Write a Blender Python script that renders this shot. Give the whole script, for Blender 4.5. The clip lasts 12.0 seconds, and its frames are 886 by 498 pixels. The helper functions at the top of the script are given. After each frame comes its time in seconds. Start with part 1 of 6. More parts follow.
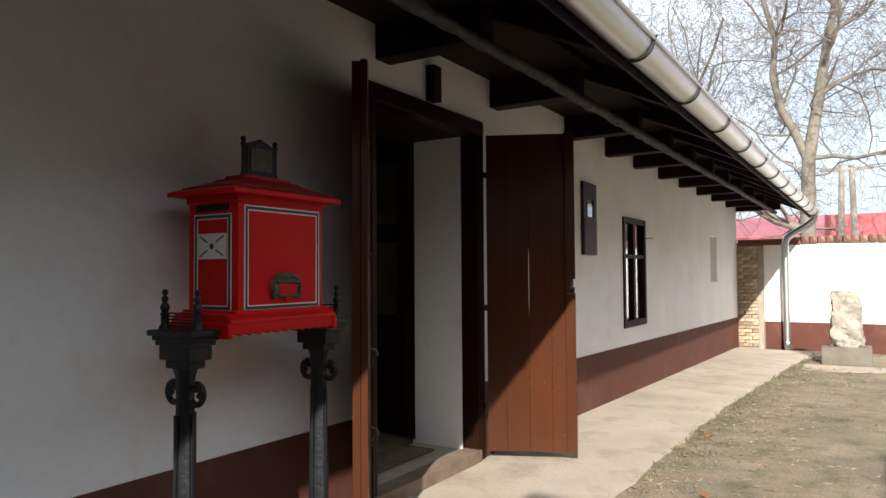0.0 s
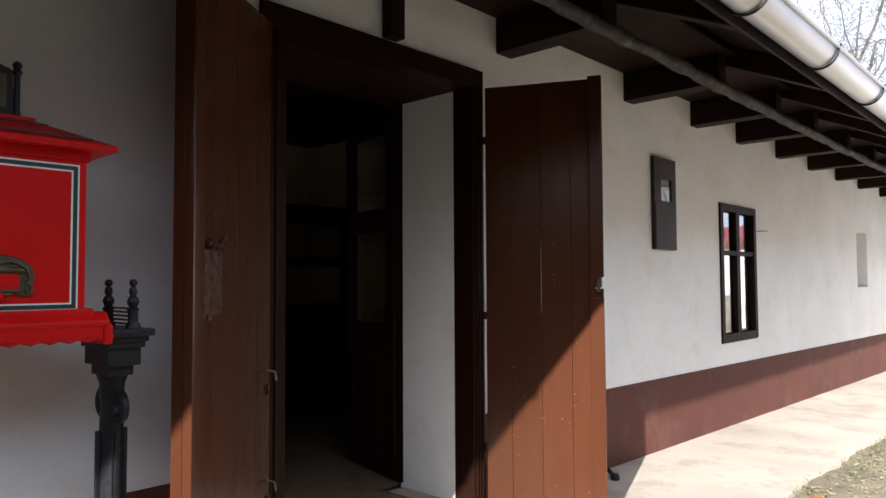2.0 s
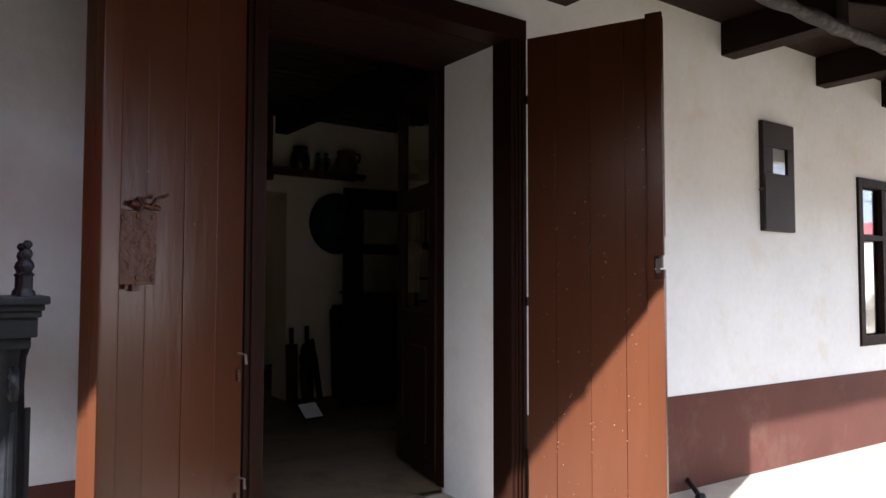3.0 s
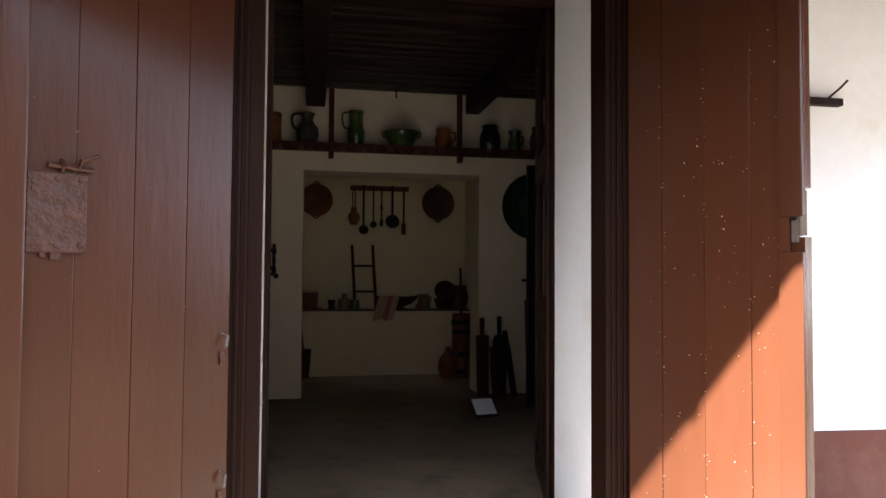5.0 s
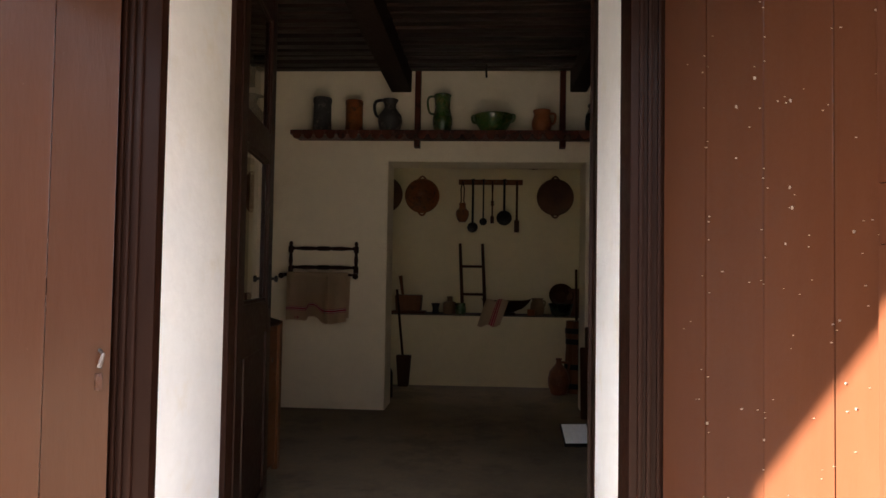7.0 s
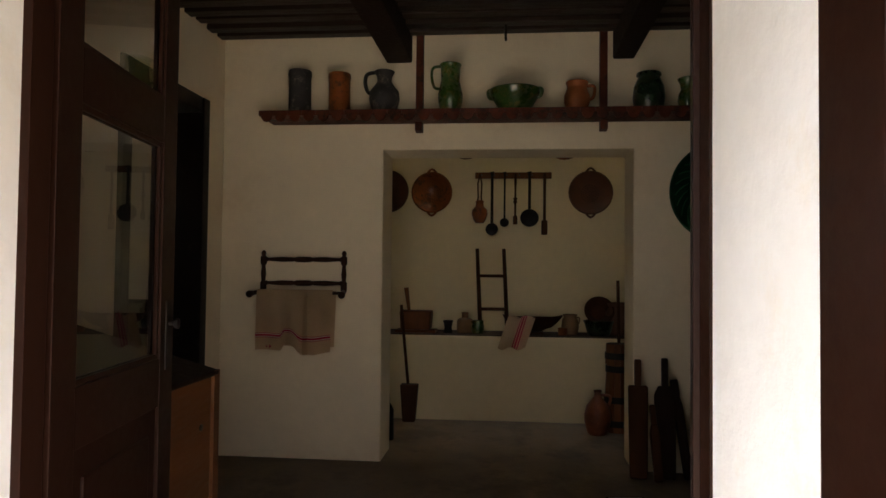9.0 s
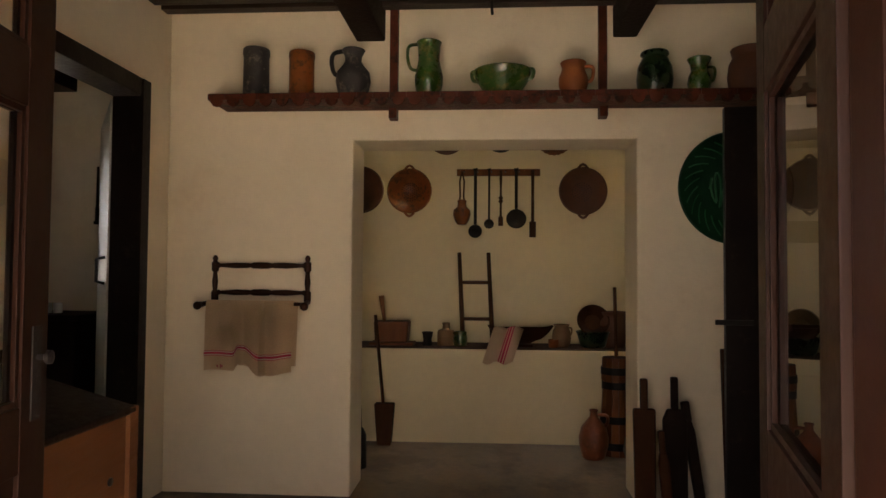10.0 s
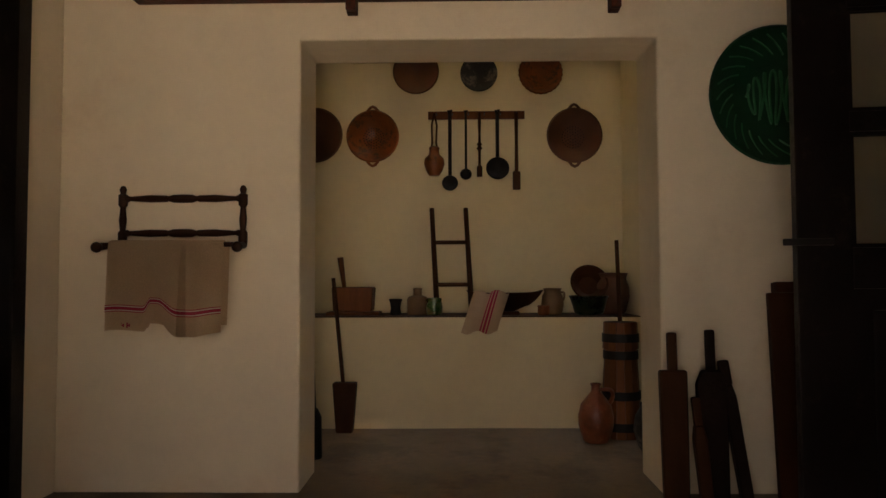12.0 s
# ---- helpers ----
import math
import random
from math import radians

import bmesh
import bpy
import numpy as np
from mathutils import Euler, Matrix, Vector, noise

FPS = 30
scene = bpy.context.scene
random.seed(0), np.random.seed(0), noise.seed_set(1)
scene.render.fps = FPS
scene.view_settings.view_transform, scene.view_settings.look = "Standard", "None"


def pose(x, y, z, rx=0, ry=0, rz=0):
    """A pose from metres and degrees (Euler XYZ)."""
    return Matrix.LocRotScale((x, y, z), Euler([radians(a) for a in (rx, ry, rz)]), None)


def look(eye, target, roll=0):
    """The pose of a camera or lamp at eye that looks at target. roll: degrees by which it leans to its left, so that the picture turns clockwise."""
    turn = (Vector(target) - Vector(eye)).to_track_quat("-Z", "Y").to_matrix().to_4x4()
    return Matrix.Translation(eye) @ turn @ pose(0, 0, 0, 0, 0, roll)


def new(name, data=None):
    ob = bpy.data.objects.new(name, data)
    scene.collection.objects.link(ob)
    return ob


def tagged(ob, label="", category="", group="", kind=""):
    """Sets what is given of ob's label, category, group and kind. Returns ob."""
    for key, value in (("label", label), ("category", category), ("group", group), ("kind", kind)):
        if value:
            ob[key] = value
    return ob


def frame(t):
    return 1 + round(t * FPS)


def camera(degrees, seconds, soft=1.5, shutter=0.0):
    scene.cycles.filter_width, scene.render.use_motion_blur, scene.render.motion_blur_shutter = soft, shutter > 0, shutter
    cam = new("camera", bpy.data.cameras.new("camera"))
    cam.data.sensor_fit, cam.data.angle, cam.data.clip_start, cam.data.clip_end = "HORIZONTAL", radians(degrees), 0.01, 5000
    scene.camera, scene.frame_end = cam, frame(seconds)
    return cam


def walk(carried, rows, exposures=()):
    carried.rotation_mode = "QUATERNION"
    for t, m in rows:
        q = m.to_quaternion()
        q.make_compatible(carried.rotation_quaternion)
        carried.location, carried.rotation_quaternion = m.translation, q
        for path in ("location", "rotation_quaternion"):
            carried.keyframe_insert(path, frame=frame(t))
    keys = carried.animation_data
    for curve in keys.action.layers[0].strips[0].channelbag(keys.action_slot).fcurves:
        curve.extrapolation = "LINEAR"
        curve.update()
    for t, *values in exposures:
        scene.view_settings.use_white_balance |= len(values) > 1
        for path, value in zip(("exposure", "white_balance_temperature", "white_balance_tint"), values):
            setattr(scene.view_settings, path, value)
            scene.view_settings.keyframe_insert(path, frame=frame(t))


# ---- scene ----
cam = camera(64.5, 12.0)
PATH = [
    (0, (-0.096, -0.062, 1.241), (-1.143, 1.641, 1.31), -0.4),
    (0.5, (-0.101, 0.319, 1.243), (-1.151, 2.02, 1.316), -0.4),
    (1, (-0.087, 0.726, 1.23), (-1.169, 2.406, 1.311), -0.6),
    (1.5, (-0.082, 1.047, 1.202), (-1.277, 2.648, 1.29), -0.6),
    (2, (-0.055, 1.386, 1.183), (-1.414, 2.85, 1.273), -0.3),
    (2.5, (-0.031, 1.736, 1.15), (-1.538, 3.048, 1.238), -0.1),
    (3, (-0.024, 2.081, 1.093), (-1.655, 3.235, 1.183), 0.1),
    (3.5, (-0.046, 2.361, 1.066), (-1.798, 3.323, 1.149), 0.2),
    (5.5, (-0.251, 3.404, 1.012), (-2.239, 3.608, 1.092), 0.6),
    (6, (-0.399, 3.621, 0.996), (-2.395, 3.703, 1.08), 0.8),
    (6.5, (-0.545, 3.756, 1.02), (-2.544, 3.734, 1.095), 0.7),
    (7, (-0.739, 3.803, 1.042), (-2.734, 3.677, 1.114), 0.9),
    (9, (-1.784, 3.826, 1.162), (-3.773, 3.629, 1.222), 0.6),
    (9.5, (-2.044, 3.798, 1.175), (-4.034, 3.611, 1.239), 0.4),
    (10, (-2.28, 3.79, 1.177), (-4.274, 3.648, 1.249), 0.4),
    (10.5, (-2.507, 3.759, 1.166), (-4.503, 3.662, 1.236), 0.3),
    (11, (-2.731, 3.736, 1.105), (-4.729, 3.674, 1.179), 0.1),
    (11.5, (-2.88, 3.717, 1.004), (-4.878, 3.675, 1.085), -0.1),
    (12, (-3.023, 3.7, 0.892), (-5.02, 3.661, 0.978), -0.2),
]
EXPOSURES = [(0.0, 0.82, 6500, 9), (1.5, 1.14, 6150, 10), (2.0, 1.43, 5950, 11), (3.5, 2.36, 5750, 12), (5.5, 3.46, 5900, 11), (7.0, 3.82, 6250, 12), (9.0, 4.42, 6350, 10), (9.5, 4.82, 6700, 12), (10.0, 5.36, 6950, 16), (11.0, 5.28, 7150, 17), (12.0, 5.14, 7100, 17)]
walk(cam, [(t, look(eye, target, roll)) for t, eye, target, roll in PATH], EXPOSURES)

# ---- world, sun, exposure ----
world = bpy.data.worlds.new("sky")
scene.world = world
world.use_nodes = True
wn = world.node_tree
sky = wn.nodes.new("ShaderNodeTexSky")
sky.sky_type = "NISHITA"
sky.sun_disc = False
SUN_DIR = Vector((-1.0, 2.64, -1.44)).normalized()
sky.sun_elevation = math.asin(-SUN_DIR.z)
sky.sun_rotation = math.atan2(-SUN_DIR.x, -SUN_DIR.y)
sky.dust_density = 7.0
sky.air_density = 1.2
# thin bright cloud over most of the sky
wtc = wn.nodes.new("ShaderNodeTexCoord")
wno = wn.nodes.new("ShaderNodeTexNoise")
wno.inputs["Scale"].default_value, wno.inputs["Detail"].default_value = 2.2, 7
wra = wn.nodes.new("ShaderNodeMapRange")
wra.inputs["From Min"].default_value, wra.inputs["From Max"].default_value = 0.36, 0.60
wra.inputs["To Min"].default_value, wra.inputs["To Max"].default_value = 0.52, 0.97
wmx = wn.nodes.new("ShaderNodeMix")
wmx.data_type = "RGBA"
wmx.inputs[7].default_value = (5.1, 5.75, 6.7, 1)
wn.links.new(wtc.outputs["Generated"], wno.inputs["Vector"])
wn.links.new(wno.outputs[0], wra.inputs[0])
wn.links.new(wra.outputs[0], wmx.inputs[0])
wn.links.new(sky.outputs[0], wmx.inputs[6])
wn.links.new(wmx.outputs[2], wn.nodes["Background"].inputs[0])
wn.nodes["Background"].inputs[1].default_value = 0.15
sun = new("sun", bpy.data.lights.new("sun", "SUN"))
sun.data.energy = 5.0
sun.data.angle = radians(0.6)
sun.data.color = (1.0, 0.955, 0.88)
sun.matrix_world = look(-SUN_DIR * 30, (0, 0, 0))


# ---- materials ----
def mat(name, col, rough=0.6, metal=0.0, var=0.15, scale=3.0, bump=0.15, bscale=60.0, stretch=(1, 1, 1),
        col2=None, amount=0.5, spec=0.5, coat=0.0, rand=0.0, fine=0.08, rvar=0.08):
    """A base colour that varies at two scales, with fine relief; col2 lies over it in worn patches."""
    m = bpy.data.materials.new(name)
    m.use_nodes = True
    nt = m.node_tree
    n, l = nt.nodes, nt.links
    b = n["Principled BSDF"]
    tc = n.new("ShaderNodeTexCoord")
    mp = n.new("ShaderNodeMapping")
    mp.inputs["Scale"].default_value = stretch
    l.new(tc.outputs["Object"], mp.inputs[0])

    def noise_node(sc, detail, rough_=0.55):
        t = n.new("ShaderNodeTexNoise")
        t.inputs["Scale"].default_value, t.inputs["Detail"].default_value = sc, detail
        t.inputs["Roughness"].default_value = rough_
        l.new(mp.outputs[0], t.inputs["Vector"])
        return t
    big, small = noise_node(scale, 4), noise_node(bscale, 6, 0.65)

    def ranged(src, lo, hi, a=0.3, z=0.7):
        r = n.new("ShaderNodeMapRange")
        r.inputs["From Min"].default_value, r.inputs["From Max"].default_value = a, z
        r.inputs["To Min"].default_value, r.inputs["To Max"].default_value = lo, hi
        l.new(src, r.inputs[0])
        return r.outputs[0]
    f1 = ranged(big.outputs[0], 1 - var, 1 + var)
    f2 = ranged(small.outputs[0], 1 - fine, 1 + fine)
    mul = n.new("ShaderNodeMath")
    mul.operation = "MULTIPLY"
    l.new(f1, mul.inputs[0]), l.new(f2, mul.inputs[1])
    fac = mul.outputs[0]
    if rand:
        oi = n.new("ShaderNodeObjectInfo")
        ge = n.new("ShaderNodeNewGeometry")
        add = n.new("ShaderNodeMath")
        add.operation = "ADD"
        l.new(oi.outputs["Random"], add.inputs[0]), l.new(ge.outputs["Random Per Island"], add.inputs[1])
        fr = n.new("ShaderNodeMath")
        fr.operation = "FRACT"
        l.new(add.outputs[0], fr.inputs[0])
        m2 = n.new("ShaderNodeMath")
        m2.operation = "MULTIPLY"
        l.new(ranged(fr.outputs[0], 1 - rand, 1 + rand, 0, 1), m2.inputs[0]), l.new(fac, m2.inputs[1])
        fac = m2.outputs[0]
    vm = n.new("ShaderNodeVectorMath")
    vm.operation = "SCALE"
    if col2:
        mx = n.new("ShaderNodeMix")
        mx.data_type = "RGBA"
        patch = noise_node(scale * 2.3, 7, 0.7)
        l.new(ranged(patch.outputs[0], 0, 1, 0.62 - 0.25 * amount, 0.72 - 0.2 * amount), mx.inputs[0])
        mx.inputs[6].default_value, mx.inputs[7].default_value = (*col, 1), (*col2, 1)
        l.new(mx.outputs[2], vm.inputs[0])
    else:
        vm.inputs[0].default_value = col
    l.new(fac, vm.inputs["Scale"])
    l.new(vm.outputs[0], b.inputs["Base Color"])
    l.new(ranged(small.outputs[0], rough - rvar, min(1, rough + rvar)), b.inputs["Roughness"])
    b.inputs["Metallic"].default_value = metal
    b.inputs["Specular IOR Level"].default_value = spec
    b.inputs["Coat Weight"].default_value = coat
    b.inputs["Coat Roughness"].default_value = 0.12
    if bump:
        bp = n.new("ShaderNodeBump")
        bp.inputs["Strength"].default_value, bp.inputs["Distance"].default_value = bump, 0.01
        mb = n.new("ShaderNodeMath")
        mb.operation = "MULTIPLY_ADD"
        mb.inputs[1].default_value = 2.0
        l.new(big.outputs[0], mb.inputs[0]), l.new(small.outputs[0], mb.inputs[2])
        l.new(mb.outputs[0], bp.inputs["Height"])
        l.new(bp.outputs[0], b.inputs["Normal"])
    return m


def glass(name, tint=(0.93, 0.95, 0.94), ior=1.5):
    m = bpy.data.materials.new(name)
    m.use_nodes = True
    b = m.node_tree.nodes["Principled BSDF"]
    b.inputs["Base Color"].default_value = (*tint, 1)
    b.inputs["Roughness"].default_value = 0.0
    b.inputs["IOR"].default_value = ior
    b.inputs["Transmission Weight"].default_value = 1.0
    return m


PLASTER = mat("limewash", (0.82, 0.81, 0.79), 0.9, var=0.05, scale=1.6, bump=0.25, bscale=22, fine=0.03, col2=(0.79, 0.755, 0.69), amount=0.30)
PLASTER_IN = mat("limewash_inside", (0.78, 0.67, 0.50), 0.92, var=0.06, scale=1.0, bump=0.28, bscale=14, fine=0.03, col2=(0.74, 0.62, 0.45), amount=0.25)
PLASTER_H = mat("limewash_hearth", (0.78, 0.665, 0.43), 0.92, var=0.06, scale=1.3, bump=0.28, bscale=14, fine=0.03)
DADO = mat("dado_paint", (0.104, 0.038, 0.027), 0.8, var=0.16, scale=1.2, bump=0.3, bscale=30, col2=(0.125, 0.055, 0.041), amount=0.4, spec=0.25)
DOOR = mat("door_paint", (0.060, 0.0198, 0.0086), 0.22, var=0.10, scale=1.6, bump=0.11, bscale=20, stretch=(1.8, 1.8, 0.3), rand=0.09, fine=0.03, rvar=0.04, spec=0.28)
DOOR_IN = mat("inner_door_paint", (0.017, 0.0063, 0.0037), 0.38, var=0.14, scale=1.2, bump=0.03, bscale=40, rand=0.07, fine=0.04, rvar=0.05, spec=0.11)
BLACKWOOD = mat("near_black_paint", (0.0085, 0.0050, 0.0042), 0.36, var=0.3, scale=5, bump=0.12, bscale=40, col2=(0.020, 0.013, 0.010), amount=0.25, spec=0.14)
CEILWOOD = mat("smoked_planks", (0.022, 0.0105, 0.0068), 0.46, var=0.35, scale=3, bump=0.35, bscale=30, stretch=(2, 0.3, 2), rand=0.3, spec=0.3)
WORN = mat("painted_over_iron", (0.060, 0.0205, 0.0100), 0.28, var=0.25, scale=26, bump=0.45, bscale=30, col2=(0.085, 0.036, 0.022), amount=0.3, spec=0.3)
DARKWOOD = mat("dark_oiled_wood", (0.016, 0.0072, 0.0046), 0.60, var=0.35, scale=2.5, bump=0.4, bscale=40, rand=0.15, spec=0.12)
GREYLOG = mat("weathered_log", (0.030, 0.025, 0.022), 0.75, var=0.45, scale=7, bump=0.9, bscale=26, col2=(0.085, 0.076, 0.067), amount=0.4)
CHIP = mat("bare_chip", (0.22, 0.15, 0.11), 0.6)
BAREWOOD = mat("grey_bare_wood", (0.095, 0.066, 0.05), 0.85, var=0.35, scale=20, bump=0.5, stretch=(1, 1, 0.2))
BARESTEEL = mat("worn_steel", (0.16, 0.12, 0.095), 0.5, metal=0.6, var=0.2, scale=30)
SILLWOOD = mat("worn_sill", (0.20, 0.14, 0.095), 0.85, var=0.25, scale=5, bump=0.5, bscale=40)
# for the unseen light-blocking walls: paler boards bounce some light, planks stay dark
BLOCKBOARD = mat("blocker_boards", (0.20, 0.165, 0.13), 0.9, var=0.25, scale=2, bump=0.4, stretch=(3, 3, 0.4))
BLOCKWOOD = mat("blocker_planks", (0.085, 0.062, 0.046), 0.85, var=0.2, scale=2, bump=0.4, stretch=(3, 3, 0.4))
FLOOR_S = mat("beaten_floor", (0.165, 0.116, 0.072), 0.62, var=0.28, scale=1.3, bump=0.35, bscale=30, col2=(0.11, 0.076, 0.046), amount=0.5, spec=0.2, fine=0.2)
IRON = mat("black_iron", (0.013, 0.0135, 0.0155), 0.42, metal=0.1, spec=0.35, var=0.3, scale=8, bump=0.3, bscale=50)
BRASS = mat("dull_bronze", (0.10, 0.085, 0.055), 0.5, metal=0.7, var=0.3, scale=20, bump=0.4)
RED = mat("red_enamel", (0.56, 0.006, 0.005), 0.42, var=0.08, scale=4, bump=0.03, bscale=20, fine=0.03, spec=0.16)
LINE_W = mat("white_line", (0.75, 0.72, 0.66), 0.5, var=0.08)
LINE_G = mat("green_line", (0.012, 0.035, 0.028), 0.5, var=0.1)
ZINC = mat("zinc", (0.60, 0.625, 0.65), 0.36, metal=1.0, var=0.08, scale=2, bump=0, bscale=12, fine=0.02, rvar=0.02, stretch=(1, 0.15, 1))
CONCRETE = mat("worn_concrete", (0.43, 0.36, 0.285), 0.92, var=0.14, scale=1.1, bump=0.5, bscale=45, col2=(0.35, 0.285, 0.22), amount=0.45)
SOIL = mat("bare_soil", (0.235, 0.185, 0.12), 0.95, var=0.25, scale=1.6, bump=1.0, bscale=70, col2=(0.15, 0.13, 0.075), amount=0.55, fine=0.45)
GRASS = mat("grass_blade", (0.085, 0.105, 0.035), 0.7, var=0.3, rand=0.3)
BRICK = mat("old_brick", (0.33, 0.23, 0.14), 0.9, var=0.2, scale=5, bump=0.6, bscale=40, rand=0.4, col2=(0.42, 0.35, 0.27), amount=0.5)
MORTAR = mat("lime_mortar", (0.33, 0.28, 0.22), 0.95, var=0.2, scale=6, bump=0.6)
STONE = mat("rough_limestone", (0.34, 0.30, 0.255), 0.95, var=0.2, scale=5, bump=1.0, bscale=24, col2=(0.22, 0.19, 0.155), amount=0.5)
ROOFRED = mat("red_sheet_roof", (0.60, 0.15, 0.17), 0.6, var=0.06, scale=0.4)
TILE = mat("roof_tile", (0.22, 0.10, 0.06), 0.85, var=0.25, scale=3, bump=0.5, rand=0.3)
COPING = mat("coping_brick", (0.14, 0.062, 0.045), 0.9, var=0.35, scale=5, bump=0.6, bscale=40, rand=0.55, col2=(0.25, 0.19, 0.145), amount=0.5)
BARK = mat("plane_bark", (0.18, 0.16, 0.13), 0.9, var=0.25, scale=1.5, bump=0.6, bscale=9, col2=(0.10, 0.082, 0.06), amount=0.55)
TWIG = mat("twig_bark", (0.19, 0.165, 0.145), 0.9, var=0.25, scale=1.0, bump=0)
POLE = mat("pole_concrete", (0.38, 0.34, 0.30), 0.9, var=0.15)
WOOD = mat("waxed_wood", (0.050, 0.0165, 0.0055), 0.55, var=0.3, scale=4, bump=0.3, bscale=30, stretch=(1, 1, 0.3), spec=0.12)
WOOD_RED = mat("carved_red_wood", (0.078, 0.019, 0.009), 0.5, var=0.4, scale=6, bump=0.4, bscale=40, col2=(0.022, 0.010, 0.007), amount=0.45, spec=0.15)
PINE = mat("aged_pine", (0.125, 0.048, 0.016), 0.55, var=0.25, scale=3, bump=0.3, bscale=25, stretch=(0.4, 2, 2), spec=0.25)
JUG = mat("brown_glazed_jug", (0.17, 0.046, 0.016), 0.4, var=0.3, scale=14, bump=0.25, bscale=30, col2=(0.20, 0.075, 0.034), amount=0.35)
CHURN = mat("churn_wood", (0.135, 0.046, 0.013), 0.5, var=0.25, scale=5, bump=0.3, bscale=30, stretch=(3, 3, 0.4), rand=0.15, spec=0.2)
TURNED = mat("turned_walnut", (0.030, 0.011, 0.006), 0.45, var=0.3, scale=6, bump=0.1, spec=0.12)
LINEN = mat("raw_linen", (0.55, 0.385, 0.235), 0.95, var=0.07, scale=5, bump=0.5, bscale=220, fine=0.12)
STRIPE = mat("red_stripe", (0.35, 0.02, 0.05), 0.95, var=0.1, bump=0.3, bscale=220)
PALE = mat("pale_stripe", (0.66, 0.60, 0.52), 0.95, var=0.1, bump=0.3, bscale=220)
GREEN = mat("green_glaze", (0.030, 0.072, 0.014), 0.28, var=0.45, scale=11, bump=0.08, bscale=15, col2=(0.13, 0.11, 0.03), amount=0.5, coat=0.2)
GREEN_D = mat("dark_green_glaze", (0.010, 0.026, 0.010), 0.28, var=0.4, scale=7, bump=0.08, bscale=15, col2=(0.035, 0.03, 0.012), amount=0.4, coat=0.2)
GREEN_P = mat("plate_glaze", (0.0045, 0.031, 0.0135), 0.34, var=0.25, scale=6, bump=0.06, bscale=12, spec=0.35)
GREEN_L = mat("plate_ridge", (0.026, 0.11, 0.05), 0.36, var=0.3, scale=9, spec=0.35)
CLAY = mat("fired_clay", (0.25, 0.080, 0.025), 0.6, var=0.25, scale=6, bump=0.15, bscale=30, spec=0.25)
CLAY_D = mat("brown_clay", (0.098, 0.035, 0.0135), 0.62, var=0.3, scale=6, bump=0.15, bscale=30)
CLAY_O = mat("orange_glaze", (0.20, 0.058, 0.011), 0.35, var=0.35, scale=7, bump=0.1, bscale=20, col2=(0.07, 0.028, 0.012), amount=0.45, spec=0.35)
CLAY_G = mat("grey_clay", (0.040, 0.036, 0.034), 0.55, var=0.35, scale=6, bump=0.15, bscale=25, col2=(0.16, 0.135, 0.11), amount=0.35, spec=0.25)
CLAY_T = mat("tan_clay", (0.19, 0.105, 0.045), 0.6, var=0.2, scale=7, bump=0.15)
SOOT = mat("sooty_iron", (0.013, 0.010, 0.009), 0.55, metal=0.0, var=0.3, scale=9, bump=0.2, spec=0.2)
PAPER = mat("white_paper", (0.80, 0.79, 0.77), 0.6, var=0.02, bump=0)
WHITEPAINT = mat("cream_paint", (0.60, 0.55, 0.45), 0.5, var=0.06, scale=3, bump=0.08)
RUG = mat("coir_mat", (0.17, 0.12, 0.07), 0.98, var=0.25, scale=9, bump=1.0, bscale=160)
STRAW = mat("straw", (0.28, 0.23, 0.155), 0.9, var=0.3, scale=3, rand=0.45, bump=0)
LEAF = mat("dry_leaf", (0.22, 0.085, 0.03), 0.8, var=0.3, scale=20)
GLASS = glass("window_glass")
GLASS_W = glass("double_glazing", (0.80, 0.84, 0.84), 2.0)


# ---- building helpers ----
def bag():
    return bmesh.new()


def box(bm, x0, y0, z0, x1, y1, z1, bev=0.0, m=None):
    made = bmesh.ops.create_cube(bm, size=1.0)["verts"]
    fit = Matrix.Translation(((x0 + x1) / 2, (y0 + y1) / 2, (z0 + z1) / 2)) @ Matrix.Diagonal((abs(x1 - x0), abs(y1 - y0), abs(z1 - z0), 1))
    bmesh.ops.transform(bm, matrix=(m @ fit) if m else fit, verts=made)
    if bev:
        edges = {e for v in made for e in v.link_edges}
        bmesh.ops.bevel(bm, geom=list(edges), offset=bev, segments=2, profile=0.6, affect="EDGES")
    return bm


def lathe(bm, prof, n=24, m=None, wobble=0.0):
    """Turns a profile of (radius, height) round z; a radius of 0 closes it."""
    rings = []
    for r, z in prof:
        if r <= 1e-5:
            rings.append([bm.verts.new((0, 0, z))])
        else:
            rings.append([bm.verts.new((r * math.cos(a), r * math.sin(a), z + wobble * r * math.sin(2 * a + z * 9)))
                          for a in (2 * math.pi * i / n for i in range(n))])
    for a, b in zip(rings, rings[1:]):
        for i in range(n):
            j = (i + 1) % n
            if len(a) == 1 and len(b) > 1:
                bm.faces.new((a[0], b[i], b[j]))
            elif len(b) == 1 and len(a) > 1:
                bm.faces.new((a[i], a[j], b[0]))
            elif len(a) > 1:
                bm.faces.new((a[i], a[j], b[j], b[i]))
    if m:
        bmesh.ops.transform(bm, matrix=m, verts=[v for ring in rings for v in ring])
    return bm


